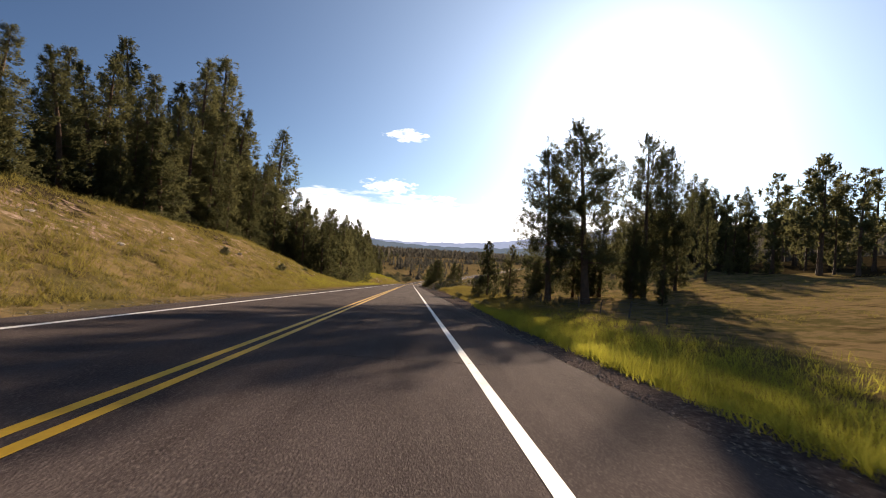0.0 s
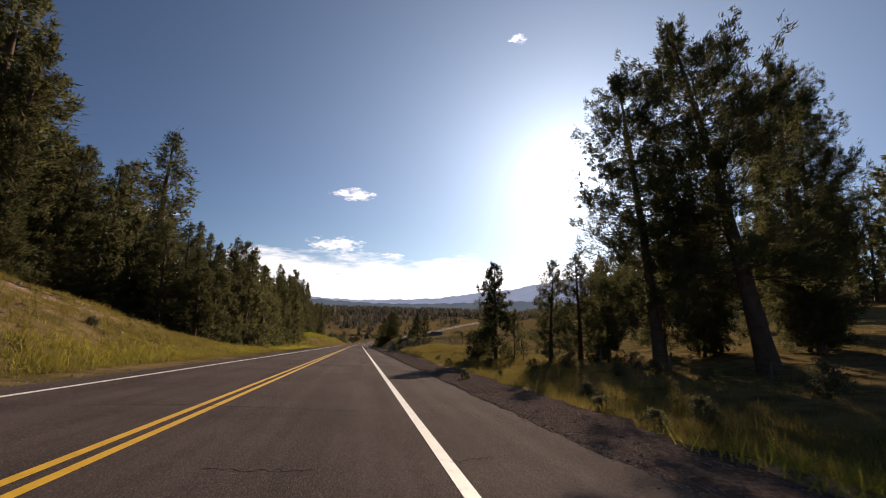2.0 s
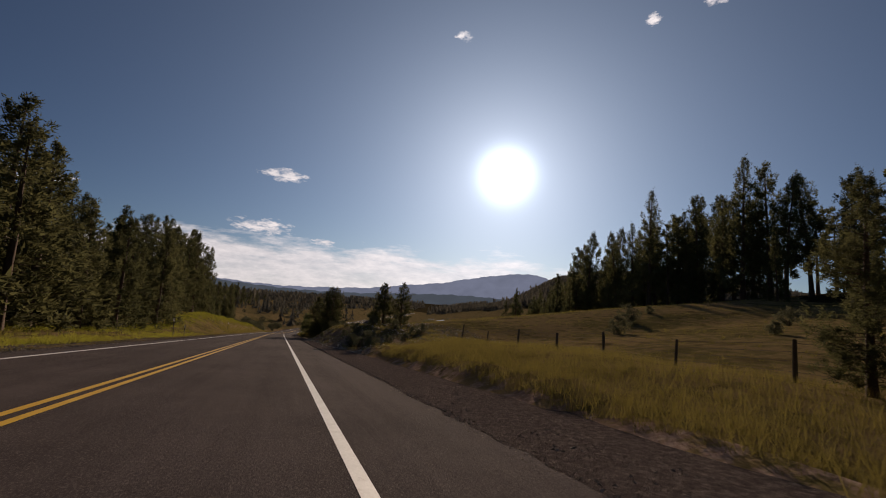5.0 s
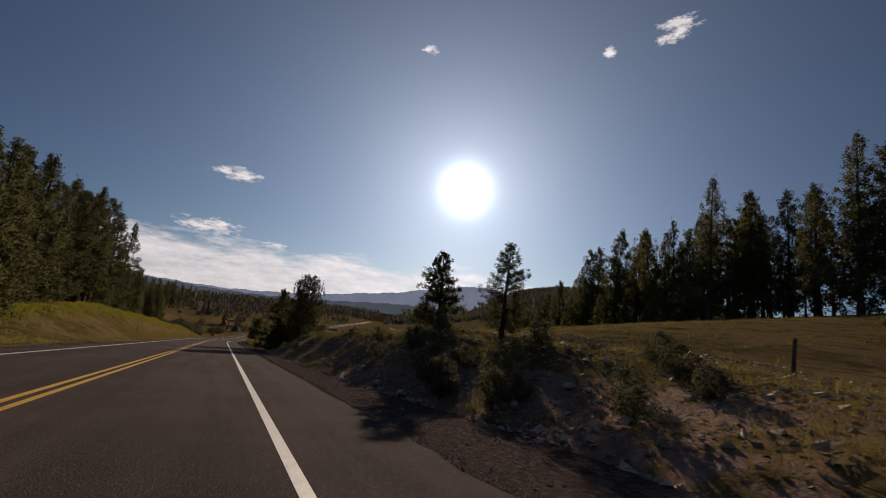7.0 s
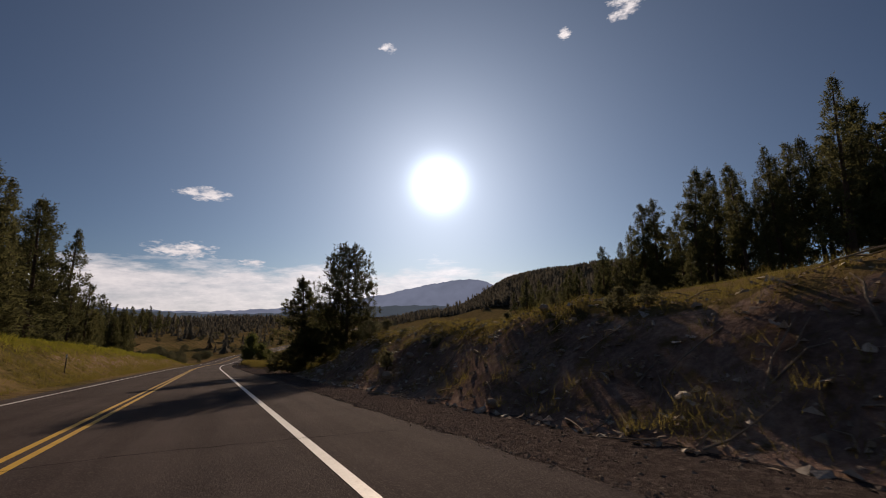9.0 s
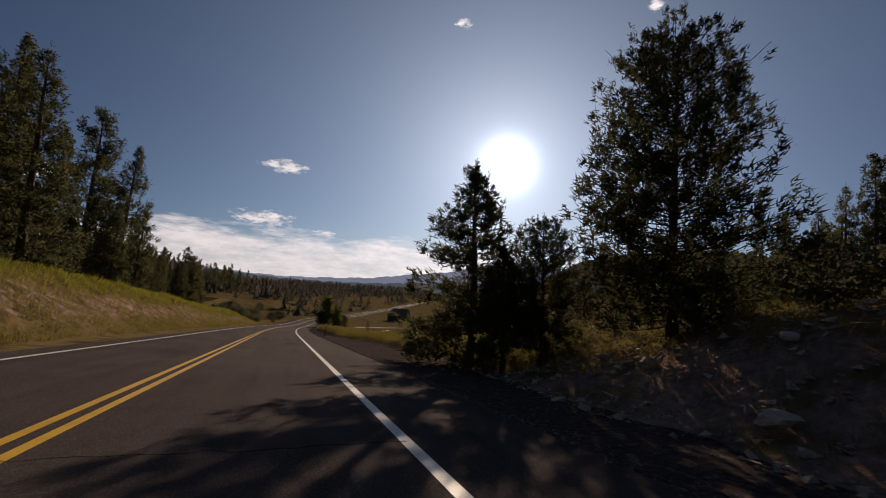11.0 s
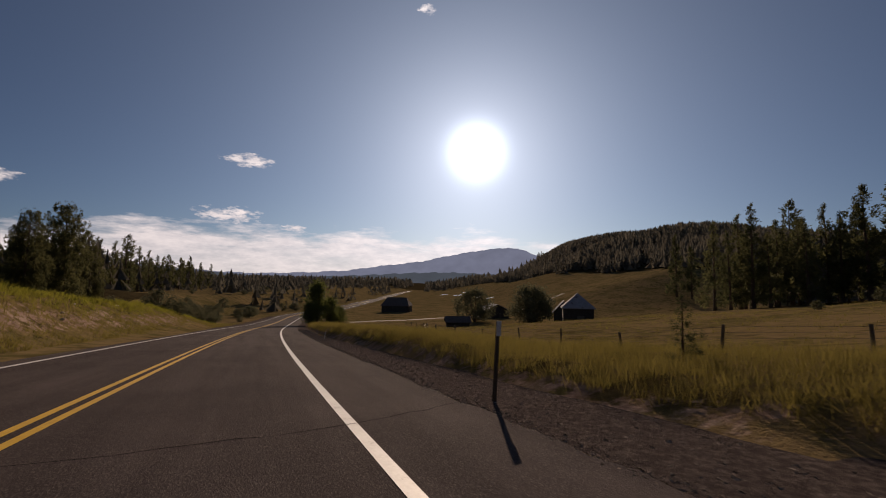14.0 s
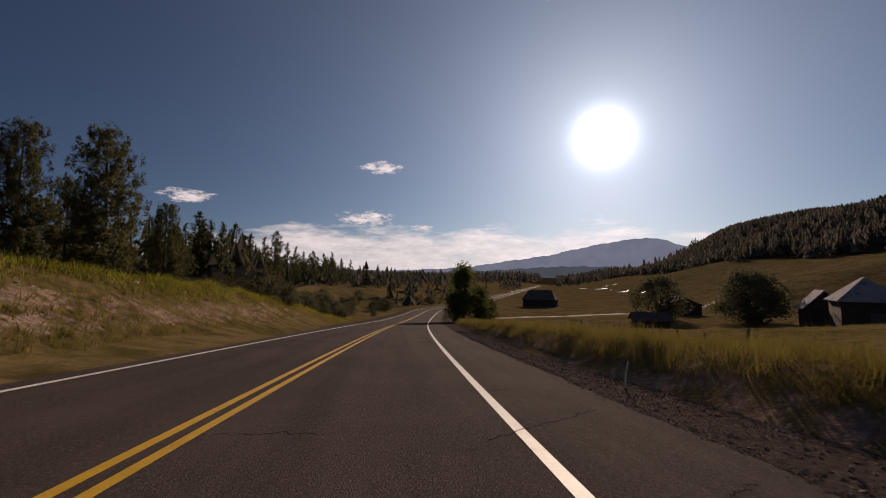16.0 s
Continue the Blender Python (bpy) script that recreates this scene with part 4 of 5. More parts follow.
r8 = np.random.default_rng(8)
P = np.stack([r8.uniform(190, 820, 27000), r8.uniform(225, 930, 27000)], 1)
P = P[(P[:, 0] > wood_edge(P[:, 1]) + 6 * np.sin(P[:, 1] * 0.09) + r8.normal(0, 3, len(P))) & (P[:, 0] < wood_edge(P[:, 1]) + 420)][:15500]
hazed_wood("forest", P, 9.0 * r8.uniform(0.65, 1.35, len(P)), "dark conifer forest covering the hill across the valley")
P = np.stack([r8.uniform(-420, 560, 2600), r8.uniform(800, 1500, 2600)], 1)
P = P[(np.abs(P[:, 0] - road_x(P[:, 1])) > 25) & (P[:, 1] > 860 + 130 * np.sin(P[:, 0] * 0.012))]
hazed_wood("forest", P, r8.uniform(12, 22, len(P)), "distant conifer forest along the valley floor")
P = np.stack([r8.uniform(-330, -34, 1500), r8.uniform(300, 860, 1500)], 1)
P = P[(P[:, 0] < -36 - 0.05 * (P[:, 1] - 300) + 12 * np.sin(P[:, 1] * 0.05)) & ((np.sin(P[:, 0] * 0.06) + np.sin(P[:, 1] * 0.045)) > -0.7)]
hazed_wood("forest", P, r8.uniform(9, 17, len(P)), "scattered conifers on the western valley side")

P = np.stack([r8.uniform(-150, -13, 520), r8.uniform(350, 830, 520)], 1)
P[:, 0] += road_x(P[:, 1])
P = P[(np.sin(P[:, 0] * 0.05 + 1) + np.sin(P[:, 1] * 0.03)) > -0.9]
hazed_wood("forest", P, r8.uniform(3, 11, len(P)), "scattered conifers and thickets on the valley floor")

# ---- grass ----
def grass(name, n, xy, height, width, material, label, seed, blades=5, spread=0.5):
    r = np.random.default_rng(seed)
    p = xy(r, n)
    z = land(p[:, 0], p[:, 1])
    h = height(p, r)
    k = len(p)
    V, soup = [], Soup()
    for b in range(blades):
        o = r.normal(0, 0.09, (k, 2))
        d = r.normal(0, spread, (k, 2)) * h[:, None]
        th = r.uniform(0, np.pi, k)
        w = width * r.uniform(0.6, 1.4, k)
        q = np.stack([p[:, 0] + o[:, 0], p[:, 1] + o[:, 1], z - 0.03], 1)
        s = np.stack([np.cos(th) * w, np.sin(th) * w, 0 * th], 1)
        tip = q + np.stack([d[:, 0], d[:, 1], h * r.uniform(0.6, 1.15, k)], 1)
        V.append(np.stack([q - s, q + s, tip], 1).reshape(-1, 3))
    V = np.concatenate(V)
    soup.add(V, np.arange(len(V)).reshape(-1, 3))
    return tagged(new(name, soup.mesh(name, MAT[material], True)), label, "grass", kind="stuff")


def clumpy(p):
    return 0.6 + 0.4 * np.sin(p[:, 0] * 1.3 + np.sin(p[:, 1] * 0.8) * 2) * np.sin(p[:, 1] * 0.5 + 1)


def lush_strip(r, n):
    y = r.uniform(2, 34, n)
    return np.stack([verge(y) + 0.15 + np.abs(r.normal(0, 1, n)) * 2.6, y], 1)[r.uniform(0, 1, n) > smooth(22, 34, y)]


grass("grass", 14000, lush_strip, lambda p, r: 0.34 * (0.4 + 0.6 * clumpy(p)) * r.uniform(0.5, 1.3, len(p)) + 0.06, 0.009, "lush_grass", "bright yellow-green grass on the verge", 12, spread=0.4)


def east_strip(r, n):
    y = r.uniform(4, 270, n)
    x = road_x(y) + verge(y) + 0.1 + 0.35 + np.abs(r.normal(0, 1, n)) * 3.6
    keep = ((y < 88) & (r.uniform(0, 1, n) < 0.35 + 0.65 * smooth(20, 34, y))) | (y > 148) | (r.uniform(0, 1, n) < 0.16 + 0.5 * smooth(2.2, 4.0, x - verge(y)) * smooth(96, 102, y))
    return np.stack([x, y], 1)[keep]


grass("grass", 100000, east_strip, lambda p, r: (0.32 + 0.1 * smooth(140, 165, p[:, 1]) - 0.1 * ((p[:, 1] > 92) & (p[:, 1] < 146))) * (0.45 + 0.55 * clumpy(p)) * r.uniform(0.5, 1.3, len(p)) + 0.08, 0.005, "verge_grass", "tall yellow-green grass along the highway's verge", 2, spread=0.33)


def west_strip(r, n):
    y = np.where(r.uniform(0, 1, n) < 0.45, r.uniform(6, 75, n), np.where(r.uniform(0, 1, n) < 0.6, r.uniform(140, 250, n), r.uniform(75, 275, n)))
    return np.stack([road_x(y) - 9.1 - r.uniform(0, 1, n) ** 1.4 * 12, y], 1)


grass("grass", 40000, west_strip, lambda p, r: 0.34 * clumpy(p) * r.uniform(0.4, 1.3, len(p)) + 0.06, 0.014, "bank_grass", "dry tufted grass on the roadside bank", 3)


def meadow(r, n):
    return np.stack([r.uniform(9, 70, n), r.uniform(20, 260, n)], 1)


def cut_strip(r, n):
    y = r.uniform(84, 152, n)
    p = np.stack([verge(y) + 0.3 + r.uniform(0, 1, n) * 8, y], 1)
    return p[np.sin(p[:, 0] * 1.9 + 2 * np.sin(y * 0.6)) * np.sin(y * 0.9 + p[:, 0]) + r.normal(0, 0.2, n) > 0.42]


def crest_strip(r, n):
    y = np.where(r.uniform(0, 1, n) < 0.7, r.uniform(138, 262, n), r.uniform(64, 138, n))
    return np.stack([road_x(y) - 8.9 - bank_left_run(y) + r.normal(0, 0.9, n), y], 1)


def foot_strip(r, n):
    y = r.uniform(34, 120, n)
    return np.stack([road_x(y) - 9.3 - np.abs(r.normal(0, 1.5, n)), y], 1)[np.sin(y * 0.31) + r.normal(0, 0.6, n) > -0.4]


grass("grass", 13000, crest_strip, lambda p, r: 0.42 * clumpy(p) * r.uniform(0.5, 1.3, len(p)) + 0.12, 0.016, "lush_grass", "yellow-green grass along the bank's crest", 7, spread=0.4)
grass("grass", 6500, foot_strip, lambda p, r: 0.26 * clumpy(p) * r.uniform(0.5, 1.3, len(p)) + 0.08, 0.014, "lush_grass", "yellow-green grass at the bank's foot", 8, spread=0.4)
grass("grass", 34000, cut_strip, lambda p, r: 0.22 * r.uniform(0.3, 1.3, len(p)) + 0.04, 0.004, "bank_grass", "dry tufts of grass on the dirt cut", 6)
grass("grass", 18000, meadow, lambda p, r: 0.3 * clumpy(p) * r.uniform(0.4, 1.2, len(p)) + 0.06, 0.014, "bank_grass", "straw-coloured meadow grass", 4)


# ---- rocks and gravel ----
def rock_mesh(seed):
    bm = bmesh.new()
    bmesh.ops.create_icosphere(bm, subdivisions=2, radius=0.5)
    off = Vector((seed * 7.3, seed * 3.1, 0))
    for v in bm.verts:
        n1 = noise.noise(v.co * 1.7 + off)
        v.co *= 1 + 0.55 * n1
        v.co = Vector((round(v.co.x * 5) / 5 * 0.5 + v.co.x * 0.5, round(v.co.y * 4) / 4 * 0.5 + v.co.y * 0.5, v.co.z * 0.7))
    me = bpy.data.meshes.new("rock")
    bm.to_mesh(me)
    bm.free()
    me.materials.append(MAT["rock" if seed % 5 < 2 else "pale_rock"])
    return me


ROCKS = [rock_mesh(i + 1) for i in range(5)]
r12 = np.random.default_rng(12)
for k in range(210):
    y = float(r12.uniform(94, 150))
    x = float(verge(y) + 0.2 + r12.uniform(0, 1) ** 1.3 * 10)
    s = float(0.13 + 0.4 * r12.uniform(0, 1) ** 3)
    ob = tagged(new("rock", ROCKS[k % 5]), "angular grey rock on the dirt cut bank", "rock", "bank rocks")
    ob.matrix_basis = Matrix.Translation((x, y, float(land(x, y)) + 0.2 * s)) @ pose(0, 0, 0, float(r12.uniform(-25, 25)), float(r12.uniform(-25, 25)), float(r12.uniform(0, 360)))
    ob.scale = (s, s * 0.8, s * 0.7)
for k in range(70):
    y = float(r12.uniform(14, 62) if k < 36 else r12.uniform(165, 235))
    x = float(-10 - r12.uniform(0.2, 1) * (8 if y < 100 else 3.5))
    s = float(0.08 + 0.28 * r12.uniform(0, 1) ** 2.5)
    ob = tagged(new("rock", ROCKS[k % 5]), "pale weathered rock on the grassy bank", "rock", "bank rocks")
    ob.matrix_basis = Matrix.Translation((x, y, float(land(x, y)) + 0.1 * s)) @ pose(0, 0, 0, 0, 12, float(r12.uniform(0, 360)))
    ob.scale = (s, s, s * 0.6)


def chips(name, n, place, size, material, label, seed):
    """Loose stones: small angular shards lying at random."""
    r = np.random.default_rng(seed)
    p = place(r, n)
    s = (size * r.uniform(0.4, 1.6, n) ** 1.5)[:, None]
    a = r.uniform(0, 2 * np.pi, n)
    V = []
    for k in range(3):
        b = a + k * 2.1 + r.uniform(-0.5, 0.5, n)
        V.append(p + np.stack([np.cos(b), np.sin(b), r.uniform(-0.5, 0.25, n)], 1) * s)
    V.append(p + np.stack([r.normal(0, 0.5, n), r.normal(0, 0.5, n), r.uniform(0.25, 0.75, n)], 1) * s)
    V = np.stack(V, 1).reshape(-1, 3)
    i = np.arange(n) * 4
    F = np.concatenate([np.stack([i + q[0], i + q[1], i + q[2]], 1) for q in ((0, 1, 3), (1, 2, 3), (2, 0, 3))])
    soup = Soup()
    soup.add(V, F)
    return tagged(new(name, soup.mesh(name, MAT[material], True)), label, "gravel", kind="stuff")


def edge_spots(r, n):
    y = r.uniform(-2, 235, n)
    x = 2.12 + r.normal(0, 0.11, n) + 0.05 * np.sin(y * 1.3) + road_x(y)
    return np.stack([x, y, base_z(y) - 0.035 * (x - road_x(y)) - 0.004], 1)


def shoulder_spots(r, n):
    y = r.uniform(-2, 235, n)
    k = r.uniform(0, 1, n)
    x = 1.95 + (verge(y) - 1.7) * k + road_x(y)
    west = r.uniform(0, 1, n) < 0.3
    x = np.where(west, road_x(y) - 8.1 - 0.9 * k, x)
    return np.stack([x, y, base_z(y) - 0.035 * (x - road_x(y)) - np.where(west, 0.0, 0.02)], 1)


def cut_spots(r, n):
    y = r.uniform(90, 152, n)
    x = verge(y) + r.uniform(0, 1, n) ** 1.2 * 11
    return np.stack([x, y, land(x, y)], 1)


chips("gravel", 46000, shoulder_spots, 0.022, "gravel_chip", "loose grey gravel along the asphalt's edge", 21)
chips("rubble", 14000, cut_spots, 0.05, "rock", "broken stones on the dirt cut bank", 22)
chips("rubble", 3500, cut_spots, 0.085, "pale_rock", "pale broken stones on the dirt cut bank", 24)
chips("grit", 16000, edge_spots, 0.014, "pale_grit", "pale grit washed along the asphalt edge", 23)


def twigs(n, seed):
    """Dry roots and sticks lying on the bare slope."""
    r = np.random.default_rng(seed)
    soup = Soup()
    for k in range(n):
        y = r.uniform(92, 150)
        x = verge(y) + 0.1 + r.uniform(0, 1) ** 1.1 * 7
        a, ln = r.uniform(0, 2 * np.pi), r.uniform(0.25, 1.1)
        t = np.linspace(0, 1, 4)
        px, py = x + np.cos(a) * ln * t + r.normal(0, 0.04, 4), y + np.sin(a) * ln * t + r.normal(0, 0.04, 4)
        pts = np.stack([px, py, land(px, py) + 0.03 + r.uniform(0, 0.25) * t * (1 - 0.5 * t)], 1)
        tube(soup, pts, np.array([1, 0.9, 0.7, 0.35]) * r.uniform(0.008, 0.022), 4)
    return tagged(new("twigs", soup.mesh("twigs", MAT["dead_wood"])), "pale dry roots and sticks on the dirt cut", "twigs", kind="stuff")


twigs(420, 31)


# ---- fence, markers, ranch ----
def box(soup, c, size, rz=0.0):
    w, d, h = [v / 2 for v in size]
    V = np.array([(x, y, z) for x in (-w, w) for y in (-d, d) for z in (-h, h)])
    ca, sa = math.cos(rz), math.sin(rz)
    V = np.stack([V[:, 0] * ca - V[:, 1] * sa, V[:, 0] * sa + V[:, 1] * ca, V[:, 2]], 1) + np.asarray(c)
    soup.add(V, [(0, 1, 3, 2), (4, 6, 7, 5), (0, 4, 5, 1), (2, 3, 7, 6), (0, 2, 6, 4), (1, 5, 7, 3)])


def part(name, soup, material, parent, label="", flat=True):
    ob = new(name, soup.mesh(name, MAT[material], flat))
    ob.parent = parent
    return tagged(ob, label) if label else ob


def fence_x(y):
    return 13.0 - 2.2 * float(smooth(38, 54, y)) + 2.6 * float(smooth(58, 84, y)) + 2.4 * float(smooth(148, 156, y)) - 1.0 * float(smooth(150, 178, y)) - 1.6 * float(smooth(178, 190, y)) + 22 * float(smooth(205, 275, y))


def fence(y0, y1, label):
    """Leaning wooden posts and four strands of wire along the meadow."""
    top = tagged(new("fence"), label, "fence")
    r = np.random.default_rng(int(y0))
    heads = []
    y = y0
    while y < y1:
        x = fence_x(y)
        z = float(land(x, y))
        h, rad = r.uniform(0.95, 1.3) * 0.85, r.uniform(0.045, 0.075)
        lean = r.normal(0, 0.09, 2)
        s = Soup()
        tube(s, [(x, y, z - 0.3), (x + lean[0] * h / 2, y + lean[1] * h / 2, z + h / 2), (x + lean[0] * h, y + lean[1] * h, z + h)], [rad, rad * 0.95, rad * 0.85], 7)
        s.add([(x + lean[0] * h + rad * 0.85 * math.cos(a), y + lean[1] * h + rad * 0.85 * math.sin(a), z + h) for a in np.linspace(0, 2 * np.pi, 7, endpoint=False)], [tuple(range(7))])
        part("post", s, "old_wood", top)
        heads.append((x, y, z, lean, h))
        y += r.uniform(3.6, 4.6)
    for f in (0.25, 0.5, 0.72, 0.92):
        s = Soup()
        tube(s, [(x + ln[0] * h * f, y + ln[1] * h * f, z + h * f) for x, y, z, ln, h in heads], [0.006] * len(heads), 3)
        part("wire", s, "wire", top, "thin rusty fence wire")
    return top


fence(22, 98, "weathered wooden post and wire fence along the meadow")
fence(156, 282, "weathered wooden post and wire fence below the verge")


def delineator(x, y, h, label, lean=0.0):
    top = tagged(new("marker_post"), label, "road marker", "marker posts")
    s = Soup()
    box(s, (0, 0, h / 2 - 0.1), (0.06, 0.04, h + 0.2))
    part("post", s, "marker_brown", top)
    s = Soup()
    box(s, (0, -0.03, h - 0.12), (0.09, 0.012, 0.26))
    part("reflector", s, "white_paint", top, "white reflector plate")
    top.matrix_basis = Matrix.Translation((x, y, float(land(x, y)))) @ pose(0, 0, 0, 2, lean, 0)
    return top


delineator(2.65, 181.0, 1.35, "brown steel marker post with a white plate", 2)
delineator(-9.3, 103.2, 1.6, "brown steel marker post with a white plate", -3)
delineator(-9.3, 107.5, 1.1, "brown steel marker post with a white plate", 0)
delineator(-10.2, 150, 1.3, "brown steel marker post with a white plate", 2)
s = Soup()
tube(s, [(0, 0, -0.1), (0.05, 0.02, 0.25), (0.12, 0.03, 0.5)], [0.02, 0.02, 0.016], 6)
for x, y in ((3.5, 207.0), (3.0, 103.4)):
    ob = tagged(new("stake", s.mesh("stake", MAT["white_paint"])), "thin whitish broken stake on the shoulder", "stake")
    ob.location = (x, y, float(land(x, y)))


def pitched(soup, w, d, z0, z1, over=0.4, hip=0.0, thick=0.14):
    """A roof over w by d with its ridge along y; hip: how far the ridge stops short of each end."""
    hw, hd = w / 2 + over, d / 2 + over
    for lift in (0, thick):
        V = [(-hw, -hd, z0 + lift), (hw, -hd, z0 + lift), (hw, hd, z0 + lift), (-hw, hd, z0 + lift), (0, -hd + hip, z1 + lift), (0, hd - hip, z1 + lift)]
        F = [(0, 4, 5, 3), (1, 2, 5, 4)]
        if hip:
            F += [(0, 1, 4), (2, 3, 5)]
        soup.add(V, F)
    b = soup.n - 12
    soup.f += [[b + i, b + j, b + 6 + j, b + 6 + i] for i, j in (((0, 1), (1, 2), (2, 3), (3, 0)) if hip else ((0, 4), (4, 1), (1, 2), (2, 5), (5, 3), (3, 0)))]


def planked(parent, w, d, h, gable, material, pitch_h):
    """Board walls: upright planks on each side, those of the gables reaching up under the roof."""
    step = 0.45
    for side in range(4):
        n = int(round((w if side % 2 == 0 else d) / step))
        for i in range(n):
            c = (-0.5 + (i + 0.5) / n)
            s = Soup()
            if side % 2 == 0:
                top = h + (pitch_h * (1 - abs(c) * 2) if gable else 0)
                box(s, (c * w, (-1 if side == 0 else 1) * d / 2, top / 2 - 0.15), (w / n - 0.015, 0.05, top + 0.3))
            else:
                box(s, ((-1 if side == 1 else 1) * w / 2, c * d, h / 2 - 0.15), (0.05, d / n - 0.015, h + 0.3))
            part("plank", s, material, parent)


def barn(name, label, x, y, rz, w, d, h, ridge, hip, roof_mat, door=None):
    top = tagged(new(name), label, "barn" if "barn" in name else "shed", "ranch buildings")
    body = Soup()
    box(body, (0, 0, h / 2 - 0.2), (w - 0.12, d - 0.12, h + 0.2))
    part("wall", body, "dark_boards", top, "dark weathered board wall")
    planked(top, w, d, h, hip == 0, "dark_boards", ridge - h - 0.1)
    s = Soup()
    pitched(s, w, d, h - 0.1, ridge, 0.5, hip)
    part("roof", s, roof_mat, top, "pale weathered metal roof")
    if door:
        s = Soup()
        box(s, (door[0], -d / 2 - 0.06, door[2] / 2), (door[1], 0.06, door[2]))
        part("door", s, "old_wood", top)
    top.matrix_basis = Matrix.Translation((x, y, float(land(x, y)))) @ pose(0, 0, 0, 0, 0, rz)
    return top


barn("barn", "dark wooden barn with a hipped pale metal roof", 69.6, 254.6, -38, 6.8, 6.8, 3.9, 7.3, 3.3, "tin", (0.5, 1.6, 2.2))
barn("shed", "small dark board shed beside the barn", 74.8, 265.8, -38, 5.2, 6.0, 3.4, 6.6, 0.0, "tin", (0.3, 1.0, 1.9))
barn("barn", "long low barn with a dark rusty roof", 61, 371, 58, 8.0, 13, 3.0, 6.8, 2.2, "rusty_tin", (0.0, 2.4, 2.6))
barn("shed", "low tin-roofed ranch house between the willows", 78, 308, -10, 9, 7, 2.8, 5.0, 0.0, "tin", (1.0, 1.0, 2.0))
barn("shed", "low open board shelter near the fence", 45.2, 270.5, 70, 4.2, 5.5, 1.5, 2.7, 0.0, "rusty_tin")


# ---- still water and a farm track in the valley ----
def flat_patch(name, cx, cy, rx, ry, material, label, category, lift=0.05):
    a = np.linspace(0, 2 * np.pi, 24, endpoint=False)
    w = 1 + 0.25 * np.sin(3 * a + cx) + 0.15 * np.sin(5 * a + cy)
    V = [(cx + rx * math.cos(t) * k, cy + ry * math.sin(t) * k, 0) for t, k in zip(a, w)]
    return tagged(new(name, mesh_from(name, [(x, y, float(land(x, y)) + lift) for x, y, _ in V], [tuple(range(24))], MAT[material])), label, category, kind="structure")


for cx, cy, rx, ry in ((182, 550, 5, 6), (210, 587, 6, 6), (163, 481, 5, 3), (187, 599, 4, 6), (175, 515, 3, 4), (155, 446, 4, 3)):
    flat_patch("water", cx, cy, rx, ry, "water", "small bright pond in the valley meadow", "pond")
yy = np.linspace(300, 345, 40)
tx = 24 + (yy - 300) * 2.6
tz = land(tx, yy) + 0.06
me = mesh_from("track", np.concatenate([np.stack([tx, yy - 1.6, tz], 1), np.stack([tx, yy + 1.6, tz], 1)]).tolist(), [(i, i + 1, i + 41, i + 40) for i in range(39)], MAT["dust"])
tagged(new("track", me), "pale dirt farm track to the ranch", "dirt track", kind="structure")


# ---- cracks across the asphalt ----
def crack(points, seed, label="thin dark crack across the asphalt"):
    r = np.random.default_rng(seed)
    pts = np.array(points, float)
    t = np.linspace(0, 1, 26)
    k = np.linspace(0, 1, len(pts))
    x, y = np.interp(t, k, pts[:, 0]), np.interp(t, k, pts[:, 1]) + r.normal(0, 0.035, 26)
    w = 0.008 * r.uniform(0.5, 1.4, 26)
    z = base_z(y) - 0.035 * (x - road_x(y)) + 0.009
    V = np.concatenate([np.stack([x, y - w, z], 1), np.stack([x, y + w, z], 1)])
    F = [(i, i + 1, i + 27, i + 26) for i in range(25)]
    me = mesh_from("crack", V.tolist(), F, MAT["tar"])
    return tagged(new("crack", me), label, "road crack", kind="structure")


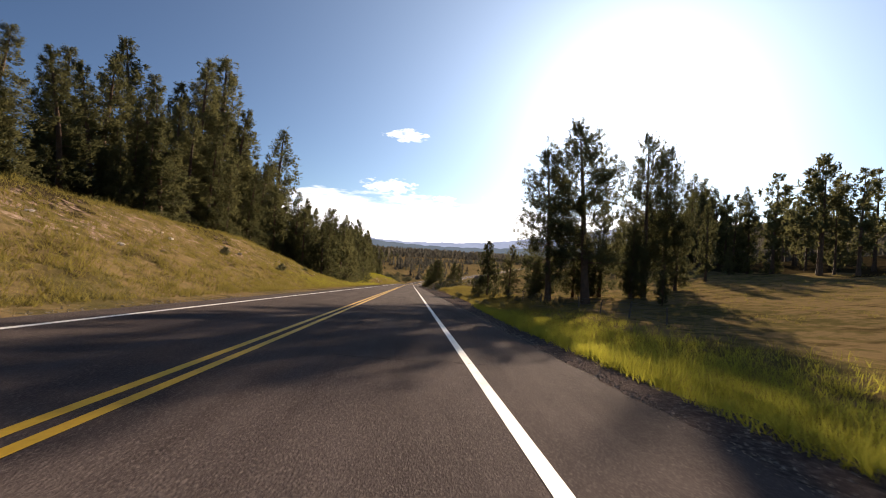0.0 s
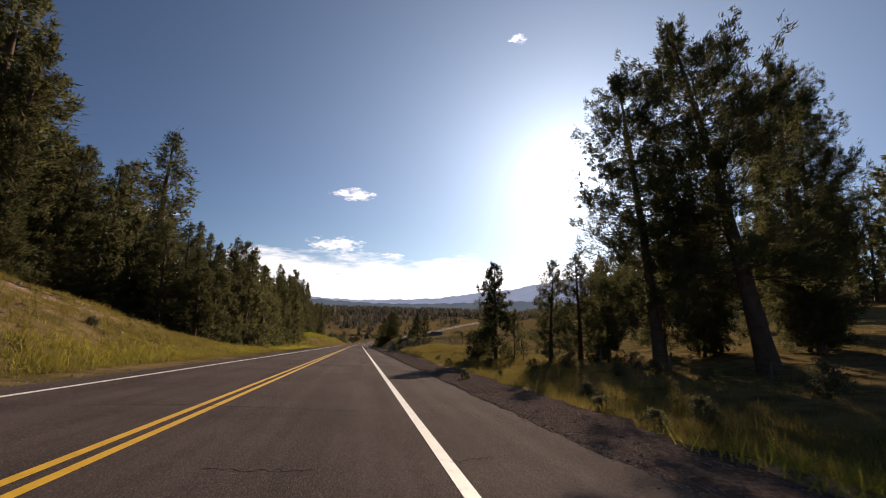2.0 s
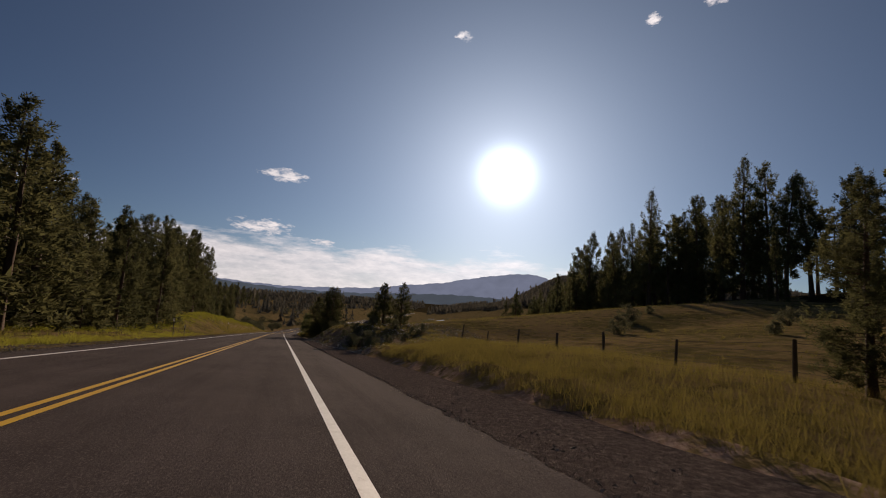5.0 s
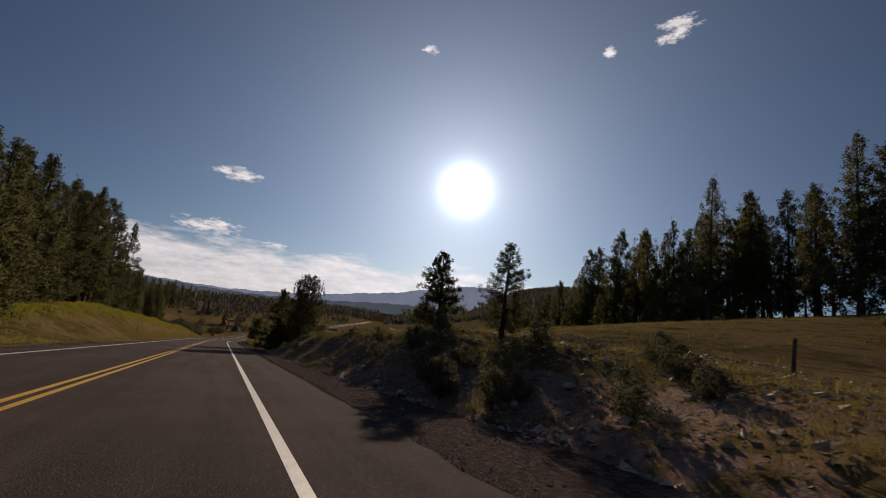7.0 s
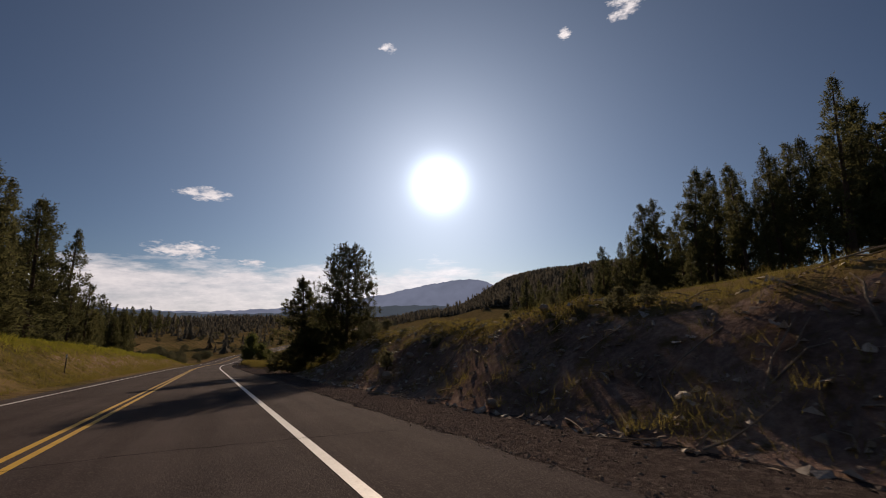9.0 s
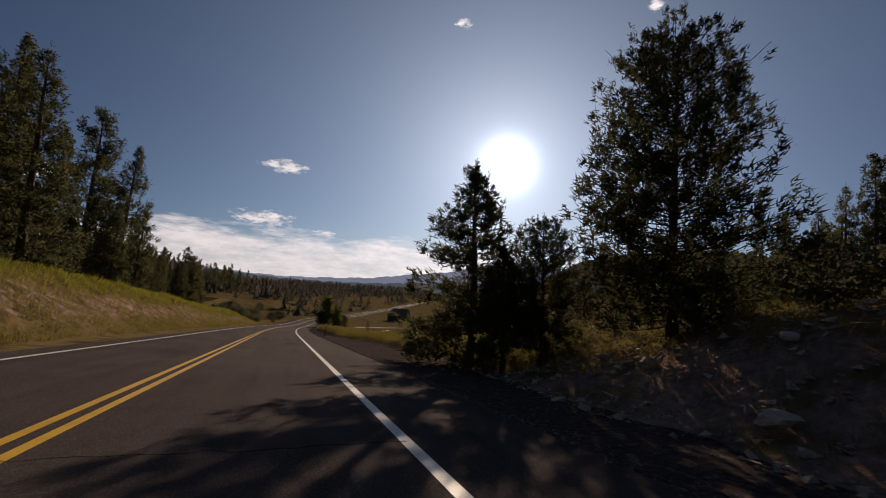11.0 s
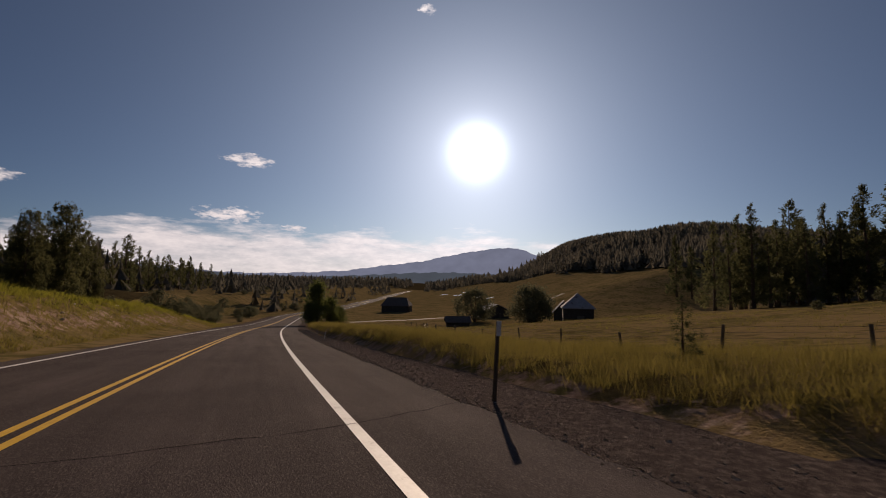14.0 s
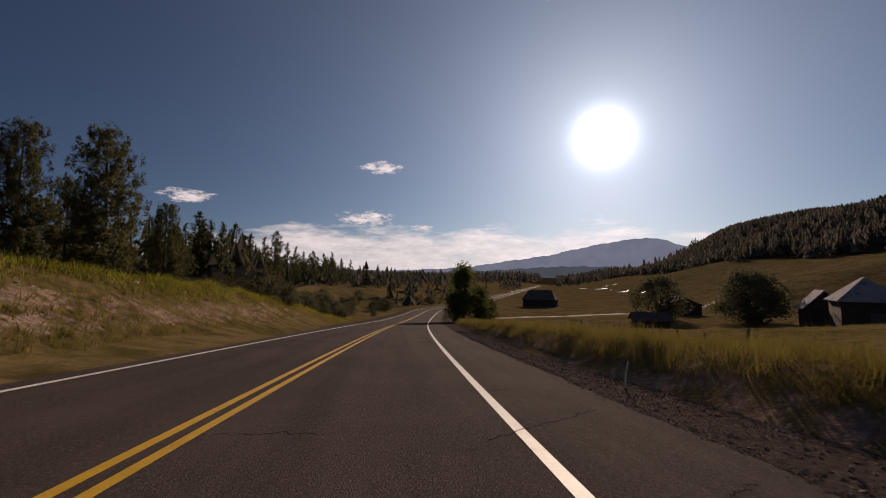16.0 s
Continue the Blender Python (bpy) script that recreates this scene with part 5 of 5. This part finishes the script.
for i, pts in enumerate((((-1.8, 86.0), (-0.8, 85.9), (0.2, 85.9), (1.3, 86.2)), ((-2.4, 30.6), (-1.8, 30.5), (-1.4, 30.5)), ((0.04, 30.8), (0.6, 31.0)), ((-2.3, 7.0), (-1.3, 6.95), (-0.7, 7.05), (0.3, 7.2)), ((0.0, 99.75), (1.15, 100.2)), ((1.5, 202.1), (2.0, 202.4)), ((0.3, 206.4), (1.2, 206.7)), ((1.1, 184.6), (1.95, 184.95)), ((-2.6, 47.0), (-0.4, 47.3), (1.0, 47.8), (2.0, 48.6)), ((-3.4, 162.0), (0, 162.3), (1.9, 163.2)), ((-6.5, 180.3), (-3, 179.6), (0, 180.1), (1.9, 181.0)), ((0.1, 197.4), (1.0, 198.3), (2.0, 198.6)),
                         ((-3.6, 203.8), (-1.8, 203.9)), ((0.0, 203.6), (1.9, 205)), ((-7, 34), (-4, 34.6), (-1, 34.2)), ((-6, 118), (-2, 118.6), (1.5, 118.2)), ((-5, 140), (0, 140.4)))):
    crack(pts, i + 40)


# ---- the distance ----
def far_ridge(name, radius, profile, material, label):
    az = np.radians(np.arange(-100, 130, 0.4))
    el = profile(np.degrees(az))
    V, F = [], []
    for a, e in zip(az, el):
        for k in (0, 0.5, 1):
            V.append((radius * (1 - 0.12 * (1 - k)) * math.sin(a), 150 + radius * (1 - 0.12 * (1 - k)) * math.cos(a), -60 + (60 + radius * math.tan(math.radians(max(e, 0.05)))) * k))
    for i in range(len(az) - 1):
        for k in range(2):
            F.append((3 * i + k, 3 * i + 3 + k, 3 * i + 4 + k, 3 * i + 1 + k))
    return tagged(new(name, mesh_from(name, V, F, material)), label, "mountains", kind="structure")


def bump_az(a, c, w, h):
    return h * np.exp(-((a - c) / w) ** 2)


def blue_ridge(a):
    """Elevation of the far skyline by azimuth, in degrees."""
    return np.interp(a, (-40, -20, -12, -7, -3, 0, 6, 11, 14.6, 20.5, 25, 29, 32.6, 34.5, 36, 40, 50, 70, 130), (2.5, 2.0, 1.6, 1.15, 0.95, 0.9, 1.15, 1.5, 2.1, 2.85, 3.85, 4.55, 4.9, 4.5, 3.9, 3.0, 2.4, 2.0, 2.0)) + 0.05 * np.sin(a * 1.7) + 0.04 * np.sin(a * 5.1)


# both ridges glow in their haze tint and take no sunlight
far_ridge("backdrop", 4200, blue_ridge, distance_haze("blue_haze_glow", (0.125, 0.155, 0.225), 1.0), "hazy blue mountain ridge in the distance")
far_ridge("backdrop", 3000, lambda a: 0.45 + bump_az(a, 24, 12, 0.9) + bump_az(a, -12, 9, 0.7) + 0.05 * np.sin(a * 2.3 + 1) + 0.04 * np.sin(a * 11), distance_haze("dark_haze_glow", (0.05, 0.066, 0.085), 1.0), "dark wooded ridge below the mountains")
